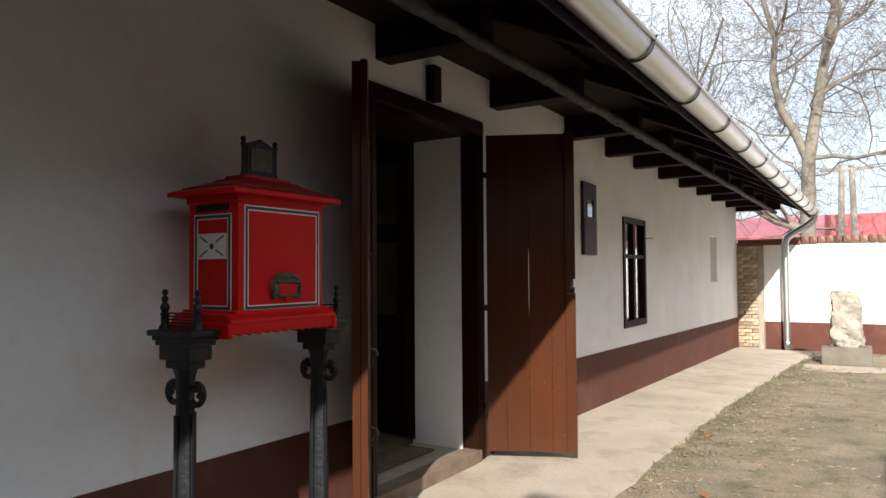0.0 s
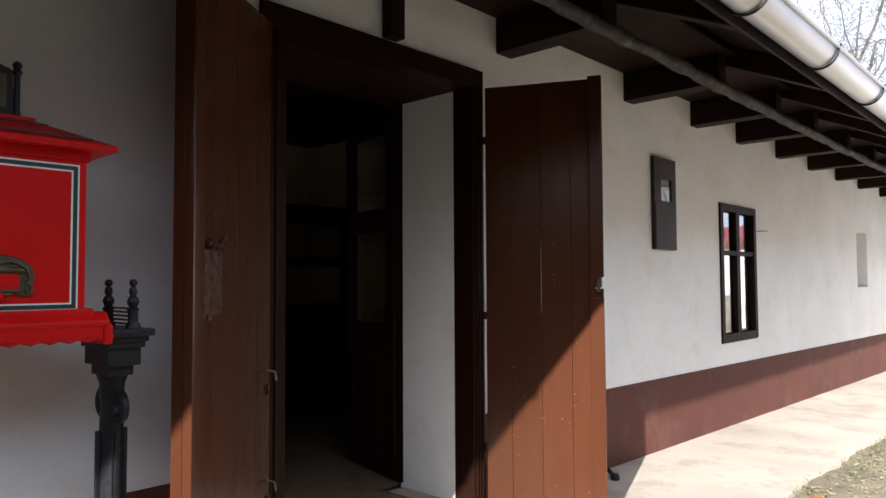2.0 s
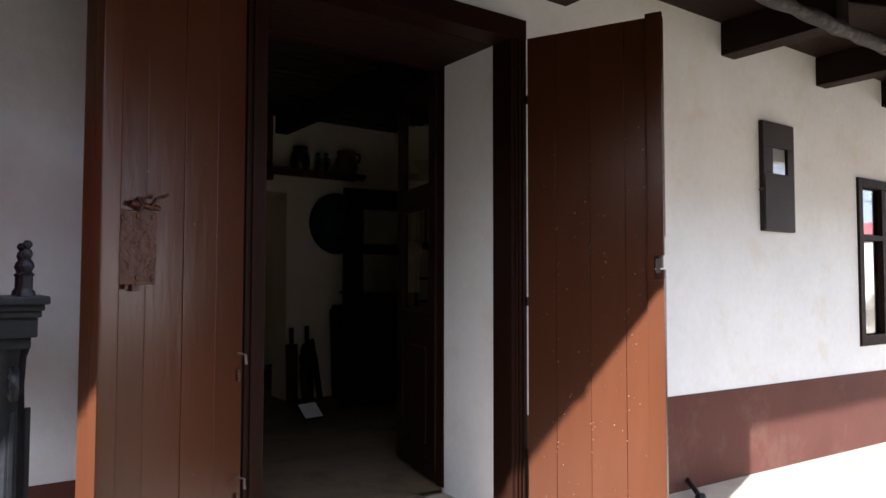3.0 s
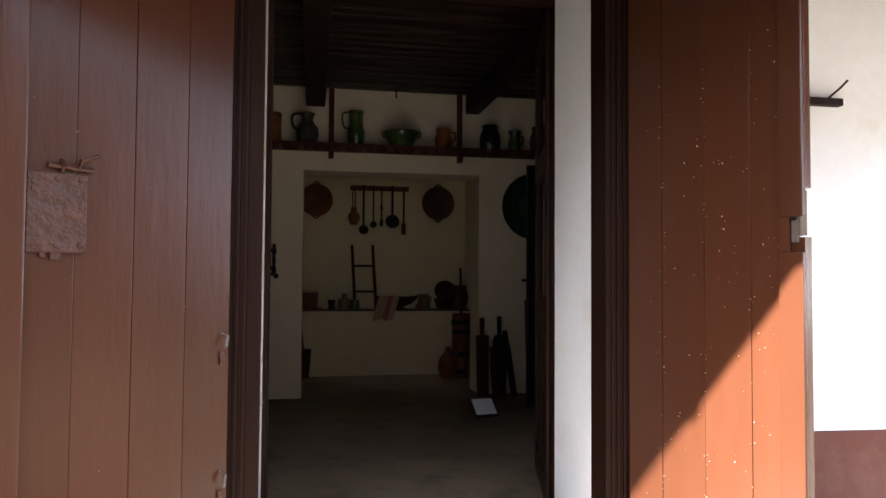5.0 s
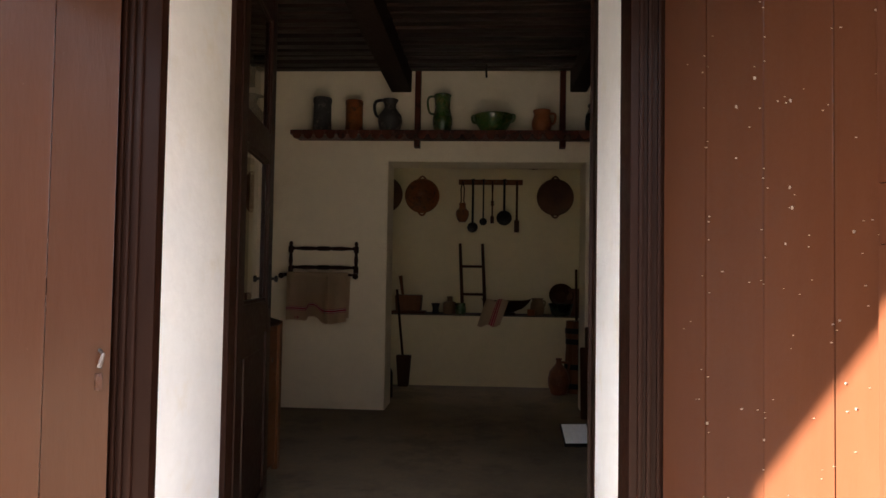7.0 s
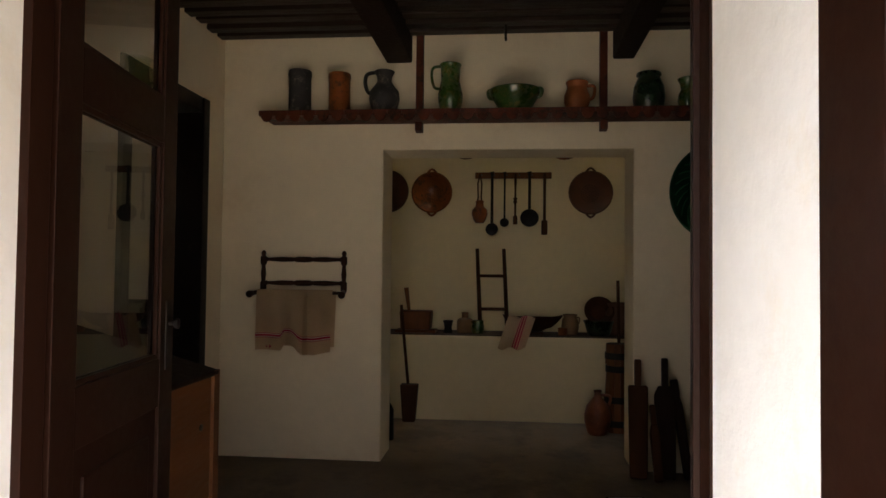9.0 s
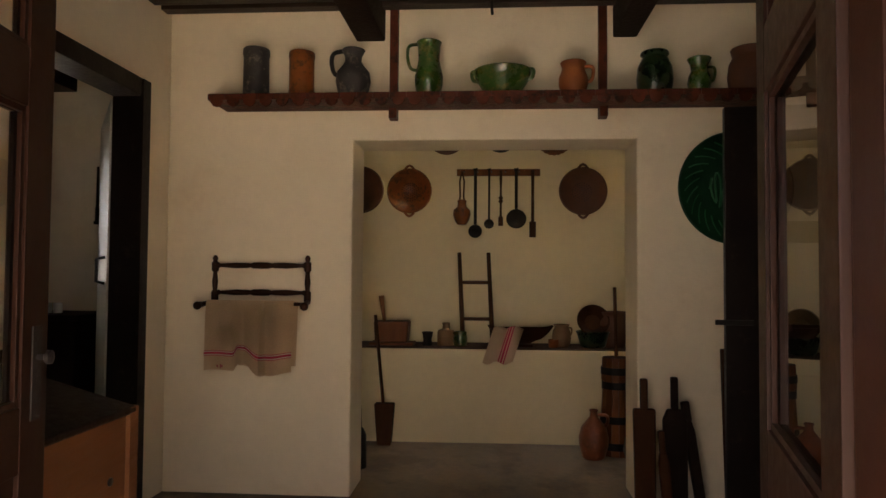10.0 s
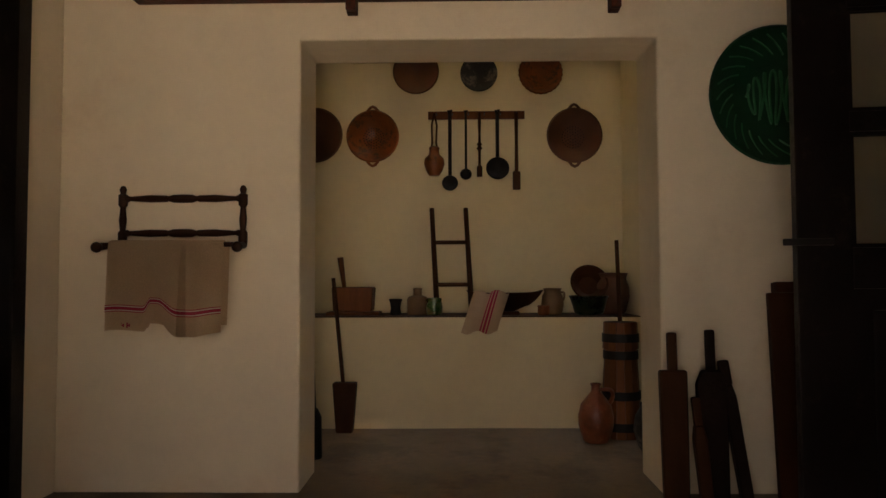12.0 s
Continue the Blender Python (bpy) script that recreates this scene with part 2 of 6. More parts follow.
def tube(bm, pts, r, n=8, caps=True):
    """A round bar along points; r is one radius or one for each point."""
    pts = [Vector(p) for p in pts]
    rs = r if isinstance(r, (list, tuple)) else [r] * len(pts)
    rings, side = [], None
    for i, p in enumerate(pts):
        d = (pts[min(i + 1, len(pts) - 1)] - pts[max(i - 1, 0)]).normalized()
        if side is None:
            side = d.orthogonal().normalized()
        side = (side - d * side.dot(d)).normalized()
        up = d.cross(side)
        rings.append([bm.verts.new(p + rs[i] * (math.cos(a) * side + math.sin(a) * up)) for a in (2 * math.pi * k / n for k in range(n))])
    for a, b in zip(rings, rings[1:]):
        for k in range(n):
            bm.faces.new((a[k], a[(k + 1) % n], b[(k + 1) % n], b[k]))
    if caps:
        bm.faces.new(rings[0][::-1]), bm.faces.new(rings[-1])
    return bm


def prism(bm, poly, depth, m=None, bev=0.0):
    """A polygon in x, z, thickened along y from 0 to depth."""
    a = [bm.verts.new((x, 0, z)) for x, z in poly]
    b = [bm.verts.new((x, depth, z)) for x, z in poly]
    faces = [bm.faces.new(a), bm.faces.new(b[::-1])]
    for i in range(len(a)):
        j = (i + 1) % len(a)
        faces.append(bm.faces.new((a[j], a[i], b[i], b[j])))
    if m:
        bmesh.ops.transform(bm, matrix=m, verts=a + b)
    if bev:
        bmesh.ops.bevel(bm, geom=list({e for f in faces for e in f.edges}), offset=bev, segments=1, affect="EDGES")
    return bm


def even_normals(bm):
    """Corner normals weighted by face area, so that large flat faces stay flat beside their rounded edges."""
    limit = math.cos(radians(42))
    area = {f: f.calc_area() for f in bm.faces}
    out = []
    for f in bm.faces:
        for loop in f.loops:
            total = Vector((0, 0, 0))
            for g in loop.vert.link_faces:
                if g.normal.dot(f.normal) > limit:
                    total += g.normal * area[g]
            out.append(total.normalized() if total.length > 1e-12 else f.normal.copy())
    return out


def mesh_of(name, bm, material, smooth=True):
    bmesh.ops.recalc_face_normals(bm, faces=bm.faces)
    bm.normal_update()
    me = bpy.data.meshes.new(name)
    corners = even_normals(bm) if smooth and len(bm.faces) < 12000 else None
    bm.to_mesh(me)
    bm.free()
    me.materials.append(material)
    if smooth:
        me.shade_smooth()
    if corners:
        me.normals_split_custom_set(corners)
    return me


def part(name, bm, material, parent=None, label="", smooth=True):
    ob = new(name, mesh_of(name, bm, material, smooth))
    ob.parent = parent
    return tagged(ob, label)


def setting(name, bm, material, label, category="", smooth=True):
    ob = new(name, mesh_of(name, bm, material, smooth))
    return tagged(ob, label, category or name.split("_")[0], kind="structure")


def thing(name, label, category, m=None, group=""):
    ob = new(name)
    ob.empty_display_size = 0.1
    if m:
        ob.matrix_world = m
    return tagged(ob, label, category, group)


def at(x, y, z, rz=0, rx=0, ry=0):
    return pose(x, y, z, rx, ry, rz)


def wall(name, axis, p0, p1, u0, u1, z0, z1, holes, material, label, bev=0.012):
    """A wall with thickness p0..p1 across the axis, along u, with openings (u0, u1, z0, z1) right through it."""
    us = sorted({u0, u1, *(h[0] for h in holes), *(h[1] for h in holes)})
    zs = sorted({z0, z1, *(h[2] for h in holes), *(h[3] for h in holes)})

    def solid(i, j):
        if not (0 <= i < len(us) - 1 and 0 <= j < len(zs) - 1):
            return False
        cu, cz = (us[i] + us[i + 1]) / 2, (zs[j] + zs[j + 1]) / 2
        return not any(h[0] < cu < h[1] and h[2] < cz < h[3] for h in holes)
    bm = bag()
    cache = {}

    def v(p, u, z):
        key = (p, u, z)
        if key not in cache:
            cache[key] = bm.verts.new((p, u, z) if axis == "x" else (u, p, z))
        return cache[key]
    for i in range(len(us) - 1):
        for j in range(len(zs) - 1):
            if not solid(i, j):
                continue
            a, b, c, d = us[i], us[i + 1], zs[j], zs[j + 1]
            for p in (p0, p1):
                bm.faces.new((v(p, a, c), v(p, b, c), v(p, b, d), v(p, a, d)))
            for di, dj, q in ((-1, 0, ((a, c), (a, d))), (1, 0, ((b, c), (b, d))), (0, -1, ((a, c), (b, c))), (0, 1, ((a, d), (b, d)))):
                if not solid(i + di, j + dj):
                    (e, f), (g, h) = q
                    bm.faces.new((v(p0, e, f), v(p0, g, h), v(p1, g, h), v(p1, e, f)))
    bmesh.ops.recalc_face_normals(bm, faces=bm.faces)
    if bev:
        sharp = [e for e in bm.edges if len(e.link_faces) == 2 and e.calc_face_angle(0) > 0.5]
        bmesh.ops.bevel(bm, geom=sharp, offset=bev, segments=3, profile=0.5, affect="EDGES")
    return setting(name, bm, material, label, "wall")


def rnd(a, b):
    return random.uniform(a, b)


# ---- the house: walls, floors, ceilings ----
FX, IX, FLOOR = -2.42, -2.95, 0.06
DL, DR, DTOP = 2.972, 4.138, 2.20
wall("wall_front", "x", IX, FX, -4.0, 14.8, -0.5, 2.80,
     [(DL, DR, -0.5, DTOP), (7.46, 8.26, 0.67, 1.81), (12.2, 12.78, 1.07, 1.83)], PLASTER, "white limewashed facade wall, uneven plaster", 0.014)
bm = bag()
box(bm, IX + 0.24, 12.19, 1.05, IX + 0.3, 12.79, 1.85)
setting("wall_niche", bm, PLASTER, "plastered back of the blind window recess", "wall")
wall("wall_north", "y", 14.78, 14.81, -9.0, IX, -0.5, 2.80, [], PLASTER, "white gable end of the house", 0)
wall("wall_left", "y", 1.97, 2.10, -6.6, IX, -0.1, 2.80, [(-5.54, -4.70, -0.1, 2.09)], PLASTER_IN, "whitewashed kitchen wall with a doorway")
wall("wall_right", "y", 5.60, 5.95, -7.6, IX, -0.1, 2.80, [(-4.98, -4.12, -0.1, 1.90)], PLASTER_IN, "whitewashed kitchen wall with a doorway")
wall("wall_back", "x", -6.12, -5.81, 2.10, 5.60, -0.1, 2.80, [(3.075, 4.50, -0.1, 1.857)], PLASTER_IN, "whitewashed wall with the hearth opening", 0.010)
wall("wall_hearth_back", "x", -7.73, -7.43, 2.18, 5.04, -0.1, 2.80, [], PLASTER_H, "whitewashed back wall of the hearth room")
wall("wall_hearth_left", "y", 2.18, 2.48, -7.43, -6.12, -0.1, 2.80, [], PLASTER_H, "whitewashed side wall of the hearth room", 0)
wall("wall_hearth_right", "y", 4.74, 5.04, -7.43, -6.12, -0.1, 2.80, [], PLASTER_H, "whitewashed side wall of the hearth room", 0)
wall("wall_parlour_back", "x", -6.9, -6.6, -1.6, 2.10, -0.1, 2.80, [(0.12, 0.79, 1.08, 1.98)], PLASTER_IN, "whitewashed parlour wall with a small window")
wall("wall_parlour_end", "y", -1.9, -1.6, -6.9, IX, -0.1, 2.80, [], PLASTER_IN, "whitewashed parlour wall", 0)

bm = bag()
box(bm, -7.5, -1.7, -0.25, IX + 0.02, 5.7, FLOOR - 0.03)
lines = []
for i in range(62):
    x = -7.44 + i * (7.44 + IX + 0.02) / 61
    lines.append([bm.verts.new((x, y, FLOOR - 0.004 + 0.004 * noise.noise((x * 1.1, y * 1.1, 2)) + 0.0015 * noise.noise((x * 7, y * 7, 5)))) for y in (-1.65 + 0.12 * k for k in range(62))])
for a, b in zip(lines, lines[1:]):
    for i in range(61):
        bm.faces.new((a[i], b[i], b[i + 1], a[i + 1]))
setting("floor", bm, FLOOR_S, "uneven trodden grey-brown beaten floor of the kitchen", "floor")
bm = bag()
box(bm, IX + 0.02, DL - 0.02, -0.4, FX + 0.02, DR + 0.02, 0.035, 0.01)
setting("threshold", bm, CONCRETE, "worn concrete threshold of the entrance", "threshold")

# kitchen ceiling: dark boards laid on two beams, all one mesh
bm = bag()
x = IX
while x > -5.81:
    w = rnd(0.115, 0.145)
    box(bm, max(x - w, -5.81), 2.10, 2.535 + rnd(-0.004, 0.004), x, 5.60, 2.60, 0.003)
    box(bm, max(x - 0.085 + rnd(-0.01, 0.01), -5.80), 2.10, 2.508 + rnd(-0.006, 0.006), x - 0.006, 5.60, 2.534, 0.005)
    x -= w
box(bm, -5.81, 2.10, 2.60, IX, 5.60, 2.70)
box(bm, -6.6, -1.6, 2.50, IX, 1.97, 2.60)
setting("ceiling", bm, CEILWOOD, "dark-stained plank ceiling", "ceiling")
for y0, y1 in ((3.085, 3.235), (4.385, 4.505)):
    bm = bag()
    box(bm, -5.83, y0, 2.37, IX - 0.01, y1, 2.535, 0.012)
    tagged(part("ceiling_beam", bm, DARKWOOD, None, "dark-stained ceiling beam above the kitchen"), category="beam", kind="structure")
bm = bag()
tube(bm, [(-5.6, 3.78, 2.54), (-5.6, 3.78, 2.44), (-5.592, 3.782, 2.418)], 0.007, 8)
tagged(part("ceiling_hook", bm, SOOT, None), "short dark iron hook hanging from the plank ceiling", "hook")
bm = bag()
box(bm, -6.58, 0.95, 2.33, -3.0, 1.12, 2.50, 0.01)
tagged(part("ceiling_beam", bm, DARKWOOD, None, "dark-stained ceiling beam of the parlour"), category="beam", kind="structure")

# painted base band along the facade, its top sinking with the ground
def band(name, y0, y1, za, zb):
    bm = bag()
    prism(bm, [(y0, -0.5), (y1, -0.5), (y1, zb), (y0, za)], 0.014, Matrix(((0, 1, 0, FX - 0.006), (1, 0, 0, 0), (0, 0, 1, 0), (0, 0, 0, 1))), 0.003)
    setting(name, bm, DADO, "reddish-brown painted base band of the facade", "base band")


band("baseboard_1", -4.0, DL - 0.10, 0.515, 0.488)
band("baseboard_2", DR + 0.10, 14.79, 0.487, 0.337)


# ---- ground ----
def ground_z(y):
    return -0.035 - 0.021 * min(max(y - 5.0, 0.0), 10.0)


bm = bag()
xs = [-400, -60, -12, -2.5] + [-2.4 + 0.12 * i for i in range(0, 62)] + [5.6, 8, 12, 30, 80, 400]
ys = [-400, -60, -12] + [-4 + 0.14 * i for i in range(0, 140)] + [16, 20, 40, 90, 400]
grid = []
for y in ys:
    line = []
    for x in xs:
        z = ground_z(y) - 0.028
        if -1.6 < x < 6 and -4 < y < 14.6:
            z += 0.022 * noise.noise((x * 1.3, y * 1.3, 0)) + 0.012 * noise.noise((x * 6, y * 6, 3)) + 0.018 * min(1, max(0, (x + 1.3) / 0.8))
        line.append(bm.verts.new((x, y, z)))
    grid.append(line)
for a, b in zip(grid, grid[1:]):
    for i in range(len(xs) - 1):
        bm.faces.new((a[i], a[i + 1], b[i + 1], b[i]))
setting("ground", bm, SOIL, "bare trodden soil of the yard with sparse grass", "ground")


def edge_x(y):
    e = -1.40 + max(0, y - 7.5) * 0.045
    return e + 0.035 * noise.noise((y * 1.7, 0, 0)) + 0.03 * noise.noise((y * 6.0, 2, 0))


bm = bag()
rows_ = []
y = -4.0
while y < 14.5:
    e = edge_x(y)
    if y > 12.9:
        e += (y - 12.9) * 0.25
    z = ground_z(y)
    rows_.append([bm.verts.new((px, y, pz + 0.004 * noise.noise((px * 2, y * 2, 7)))) for px, pz in
                  ((FX - 0.02, z + 0.004), (FX + 0.35, z), (FX + 0.7, z - 0.003), (e - 0.05, z - 0.006), (e, z - 0.015), (e + 0.015, z - 0.08))])
    y += 0.12
for a, b in zip(rows_, rows_[1:]):
    for i in range(5):
        bm.faces.new((a[i], a[i + 1], b[i + 1], b[i]))
setting("pavement", bm, CONCRETE, "worn pale concrete walk along the house", "pavement")
bm = bag()
for i in range(14):
    x0 = -1.05 + i * 0.5
    box(bm, x0, 11.35 + 0.05 * math.sin(i), -0.30, x0 + 0.498, 12.05, -0.186 + 0.003 * (i % 3), 0.004)
setting("path", bm, CONCRETE, "narrow grey concrete path across the yard", "path")

# ---- eaves: joists, purlin, rafters, roof, gutter ----
RS = 0.46


def roof_z(x):
    return 2.42 + RS * (-1.10 - x)


joist_mesh = mesh_of("joist", box(bag(), FX - 0.15, -0.07, 2.425, -1.76, 0.07, 2.62, 0.008), DARKWOOD)
rafter_bm = bag()
prism(rafter_bm, [(-1.16, roof_z(-1.16) - 0.16), (-1.16, roof_z(-1.16) - 0.02), (-2.6, roof_z(-2.6) - 0.02), (-2.6, roof_z(-2.6) - 0.16)], 0.11, at(0, -0.055, 0), 0.006)
rafter_mesh = mesh_of("rafter", rafter_bm, DARKWOOD)
eaves = thing("roof_frame", "dark-stained timber eaves carried on projecting joists", "roof frame")
eaves["kind"] = "structure"
JOISTS = [-3.2, -1.75, -0.2, 1.35, 3.09, 4.44, 5.86, 6.96, 7.94, 9.02, 10.12, 11.28, 12.42, 13.75]
for y in JOISTS:
    for data, nm in ((joist_mesh, "joist"), (rafter_mesh, "rafter")):
        ob = new(nm, data)
        ob.parent = eaves
        ob.location = (0, y + (0.0 if nm == "joist" else 0.13), 0)
bm = bag()
pts, radii = [], []
for k in range(240):
    y = -4.2 + 0.081 * k
    pts.append((-1.745 + 0.016 * noise.noise((y * 0.9, 0, 0)), y, 2.392 + 0.014 * noise.noise((y * 0.9, 5, 0))))
    radii.append(0.034 + 0.006 * noise.noise((y * 2.3, 9, 0)))
tube(bm, pts, radii, 12)
for v in bm.verts:
    d = Vector((v.co.x + 1.745, 0, v.co.z - 2.392))
    v.co += d.normalized() * (0.012 * noise.noise(v.co * 7) + 0.008 * noise.noise(v.co * 19))
part("purlin", bm, GREYLOG, eaves, "rough weathered log purlin")
bm = bag()
k = 0
x = -1.12
while x > -2.7:
    prism(bm, [(x, roof_z(x)), (x - 0.148, roof_z(x - 0.148)), (x - 0.148, roof_z(x - 0.148) - 0.02), (x, roof_z(x) - 0.02)], 19.1, at(0, -4.1, 0))
    x -= 0.155
box(bm, FX - 0.2, -4.1, 2.622, -1.70, 15.0, 2.642)
box(bm, FX - 0.6, 14.82, 2.42, -1.62, 14.86, 2.70)
part("eave_boards", bm, DARKWOOD, eaves, "dark boards under the roof")
roof = thing("roof", "clay-tiled pitched roof of the long house", "roof")
roof["kind"] = "structure"
bm = bag()
def slope(bm, xa, xb, y0, y1, west):
    f = (lambda x: roof_z(-10.4 - x)) if west else roof_z
    prism(bm, [(xa, f(xa) + 0.005), (xb, f(xb) + 0.005), (xb, f(xb) + 0.055), (xa, f(xa) + 0.055)], y1 - y0, at(0, y0, 0))


slope(bm, -1.10, -5.2, -4.1, 15.1, False)
# west slope leaves a gap where the added flue takes in sky light
for xa, xb, y0, y1 in ((-5.2, -9.3, -4.1, 3.30), (-5.2, -9.3, 4.36, 15.1), (-5.2, -6.36, 3.30, 4.36), (-7.16, -9.3, 3.30, 4.36)):
    slope(bm, xa, xb, y0, y1, True)
part("roof_deck", bm, TILE, roof)
bm = bag()
for r_ in range(24):
    x = -1.06 - 0.17 * r_
    prism(bm, [(x, roof_z(x) + 0.07), (x - 0.2, roof_z(x - 0.2) + 0.06), (x - 0.2, roof_z(x - 0.2) + 0.045), (x, roof_z(x) + 0.045)], 19.2, at(0, -4.1, 0))
tagged(part("tile_rows", bm, TILE, roof, "overlapping rows of clay tiles"), kind="stuff")

gutter = thing("gutter", "half-round zinc gutter with dark brackets and a downpipe", "gutter", at(-1.045, 0, 2.335))
bm = bag()
n = 14
prof = [(0.082 * math.cos(a), 0.082 * math.sin(a)) for a in (math.pi + math.pi * i / n for i in range(n + 1))]
prof = prof + [(x * 0.965, z * 0.965 + 0.0) for x, z in prof[::-1]]
prism(bm, prof, 19.1, at(0, -4.1, 0))
tube(bm, [(0.087, -4.1, 0.006), (0.087, 15.0, 0.006)], 0.011, 8)
part("trough", bm, ZINC, gutter, "bright zinc half-round trough")
bm = bag()
tube(bm, [(0.089 * math.cos(a), 0, 0.089 * math.sin(a)) for a in (math.pi + math.pi * i / 14 for i in range(15))] + [(0.102, 0, 0.02)], 0.0062, 6)
bracket_mesh = mesh_of("bracket", bm, IRON)
y = 0.22
while y < 15.0:
    ob = new("bracket", bracket_mesh)
    ob.parent, ob.location = gutter, (0, y, 0)
    y += 1.01
bm = bag()
tube(bm, [(0, 14.86, -0.05), (-0.02, 14.88, -0.14), (-0.10, 14.86, -0.22), (-0.38, 14.78, -0.40), (-0.47, 14.76, -0.47), (-0.50, 14.75, -0.58), (-0.50, 14.75, -2.40),
          (-0.49, 14.71, -2.50), (-0.47, 14.62, -2.54)], 0.066, 12)
part("downpipe", bm, ZINC, gutter, "zinc downpipe with a double elbow")
for z in (-1.05, -2.02):
    bm = bag()
    lathe(bm, [(0.054, -0.014), (0.060, -0.014), (0.060, 0.014), (0.054, 0.014)], 16, at(-0.50, 14.75, z))
    box(bm, -0.508, 14.80, z - 0.008, -0.492, 14.95, z + 0.008)
    part("clamp", bm, ZINC, gutter)
bm = bag()
box(bm, -1.145, -4.1, 2.25, -1.128, 15.05, 2.45, 0.004)
part("fascia", bm, DARKWOOD, eaves)

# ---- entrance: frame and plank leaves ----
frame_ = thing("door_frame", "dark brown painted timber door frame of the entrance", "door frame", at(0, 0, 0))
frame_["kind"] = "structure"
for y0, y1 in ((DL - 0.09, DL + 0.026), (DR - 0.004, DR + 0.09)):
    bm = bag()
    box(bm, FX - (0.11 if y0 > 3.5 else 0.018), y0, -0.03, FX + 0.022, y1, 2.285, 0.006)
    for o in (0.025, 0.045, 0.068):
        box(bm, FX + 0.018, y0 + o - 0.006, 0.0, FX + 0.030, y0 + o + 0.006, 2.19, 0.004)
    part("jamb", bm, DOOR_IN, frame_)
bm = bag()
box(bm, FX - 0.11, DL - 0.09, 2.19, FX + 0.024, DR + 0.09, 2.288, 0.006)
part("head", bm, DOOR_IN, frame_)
bm = bag()
box(bm, FX - 0.10, DL - 0.02, -0.2, FX + 0.035, DR + 0.02, 0.048, 0.012)
part("sill", bm, SILLWOOD, frame_, "worn bare wooden sill")


def plank_leaf(name, hinge, free, label, flip):
    """A ledged leaf of upright boards; local x runs from the hinge to the free edge, the visible inner face looks to -y (or +y when flipped)."""
    d = Vector(free) - Vector(hinge)
    width = d.length
    leaf = thing(name, label, "door", pose(hinge[0], hinge[1], 0.0, 0, 0, math.degrees(math.atan2(d.y, d.x))))
    leaf["kind"] = "structure"
    s = -1 if flip else 1
    gap = 0.028 if flip else 0.016
    cuts = [0.0, 0.155, 0.305, 0.455, 0.60, width] if not flip else [0.0, 0.16, 0.315, 0.465, 0.578, width]
    cuts[0] = gap
    for i, (a, b) in enumerate(zip(cuts, cuts[1:])):
        bm = bag()
        t = 0.0015 * (i % 2)
        if flip and i == len(cuts) - 2:
            for z0, z1, w in ((0.03, 1.14, b), (1.144, 1.27, b - 0.022), (1.274, 2.19, b)):
                box(bm, a + 0.0002, -0.018 + t, z0, w - 0.0002, 0.018 + t, z1, 0.003)
        elif flip and i == 1:
            # shrunken board: its joint gapes at mid height
            prism(bm, [(a + 0.0002, 0.03), (b - 0.0002, 0.03), (b - 0.0002, 0.95), (b - 0.0032, 1.05), (b - 0.0032, 1.33), (b - 0.0002, 1.42), (b - 0.0002, 2.19), (a + 0.0002, 2.19)],
                  0.036, at(0, -0.018 + t, 0), 0.002)
        else:
            box(bm, a + 0.0002, -0.018 + t, 0.03, b - 0.0002, 0.018 + t, 2.19, 0.003)
        part("board", bm, DOOR, leaf)
    # cover batten along the free edge
    bm = bag()
    if flip:
        box(bm, width - 0.065, s * 0.0185, 0.03, width + 0.004, s * 0.038, 1.10, 0.006)
        box(bm, width - 0.065, s * 0.0185, 1.195, width + 0.004, s * 0.038, 2.20, 0.006)
        box(bm, width - 0.065, s * 0.0185, 1.099, width - 0.036, s * 0.034, 1.196, 0.004)
    else:
        box(bm, width - 0.065, s * 0.0185, 0.03, width + 0.004, s * 0.052, 2.20, 0.008)
    part("edge_batten", bm, DOOR, leaf)
    for z in (0.32, 1.0, 1.92):
        bm = bag()
        box(bm, -0.025, s * -0.022 - 0.006, z - 0.02, 0.30, s * -0.022 + 0.006, z + 0.02, 0.002)
        lathe(bm, [(0, -0.05), (0.011, -0.05), (0.011, 0.05), (0, 0.05)], 10, at(-0.02, s * -0.02, z))
        part("strap_hinge", bm, DOOR, leaf) if z != 1.0 else part("bolt", bm, IRON, leaf)
    return leaf, width


LEAF_R, wr = plank_leaf("entrance_door", (FX + 0.02, DR + 0.07), (-1.838, 4.475), "open brown-painted plank door leaf, chipped paint", True)
LEAF_L, wl = plank_leaf("entrance_door", (FX + 0.025, DL - 0.06), (-2.045, 2.376), "open brown-painted plank door leaf with a rusty lock plate", False)
# lock plate and bolts on the inner face of the left leaf
bm = bag()
box(bm, wl - 0.21, 0.019, 1.08, wl - 0.068, 0.034, 1.285, 0.005)
lock = part("lock_plate", bm, WORN, LEAF_L, "painted-over iron lock case, dented")
bm = bag()
for u in (0.195, 0.14, 0.085):
    lathe(bm, [(0, 0.0), (0.009, 0.0), (0.008, 0.004), (0, 0.006)], 10, at(wl - u, 0.033, 1.10 + 0.16 * (u < 0.1), 0, -90))
    lathe(bm, [(0, 0.0), (0.009, 0.0), (0.008, 0.004), (0, 0.006)], 10, at(wl - u, 0.033, 1.27 - 0.03 * (u < 0.1), 0, -90))
part("rivets", bm, WORN, lock)
bm = bag()
tube(bm, [(wl - 0.225, 0.026, 1.30), (wl - 0.115, 0.030, 1.305)], 0.008, 8)
tube(bm, [(wl - 0.19, 0.03, 1.303), (wl - 0.19, 0.048, 1.322), (wl - 0.235, 0.05, 1.338)], 0.0055, 8)
tube(bm, [(wl - 0.15, 0.022, 1.285), (wl - 0.15, 0.042, 1.303), (wl - 0.15, 0.022, 1.322)], 0.005, 8)
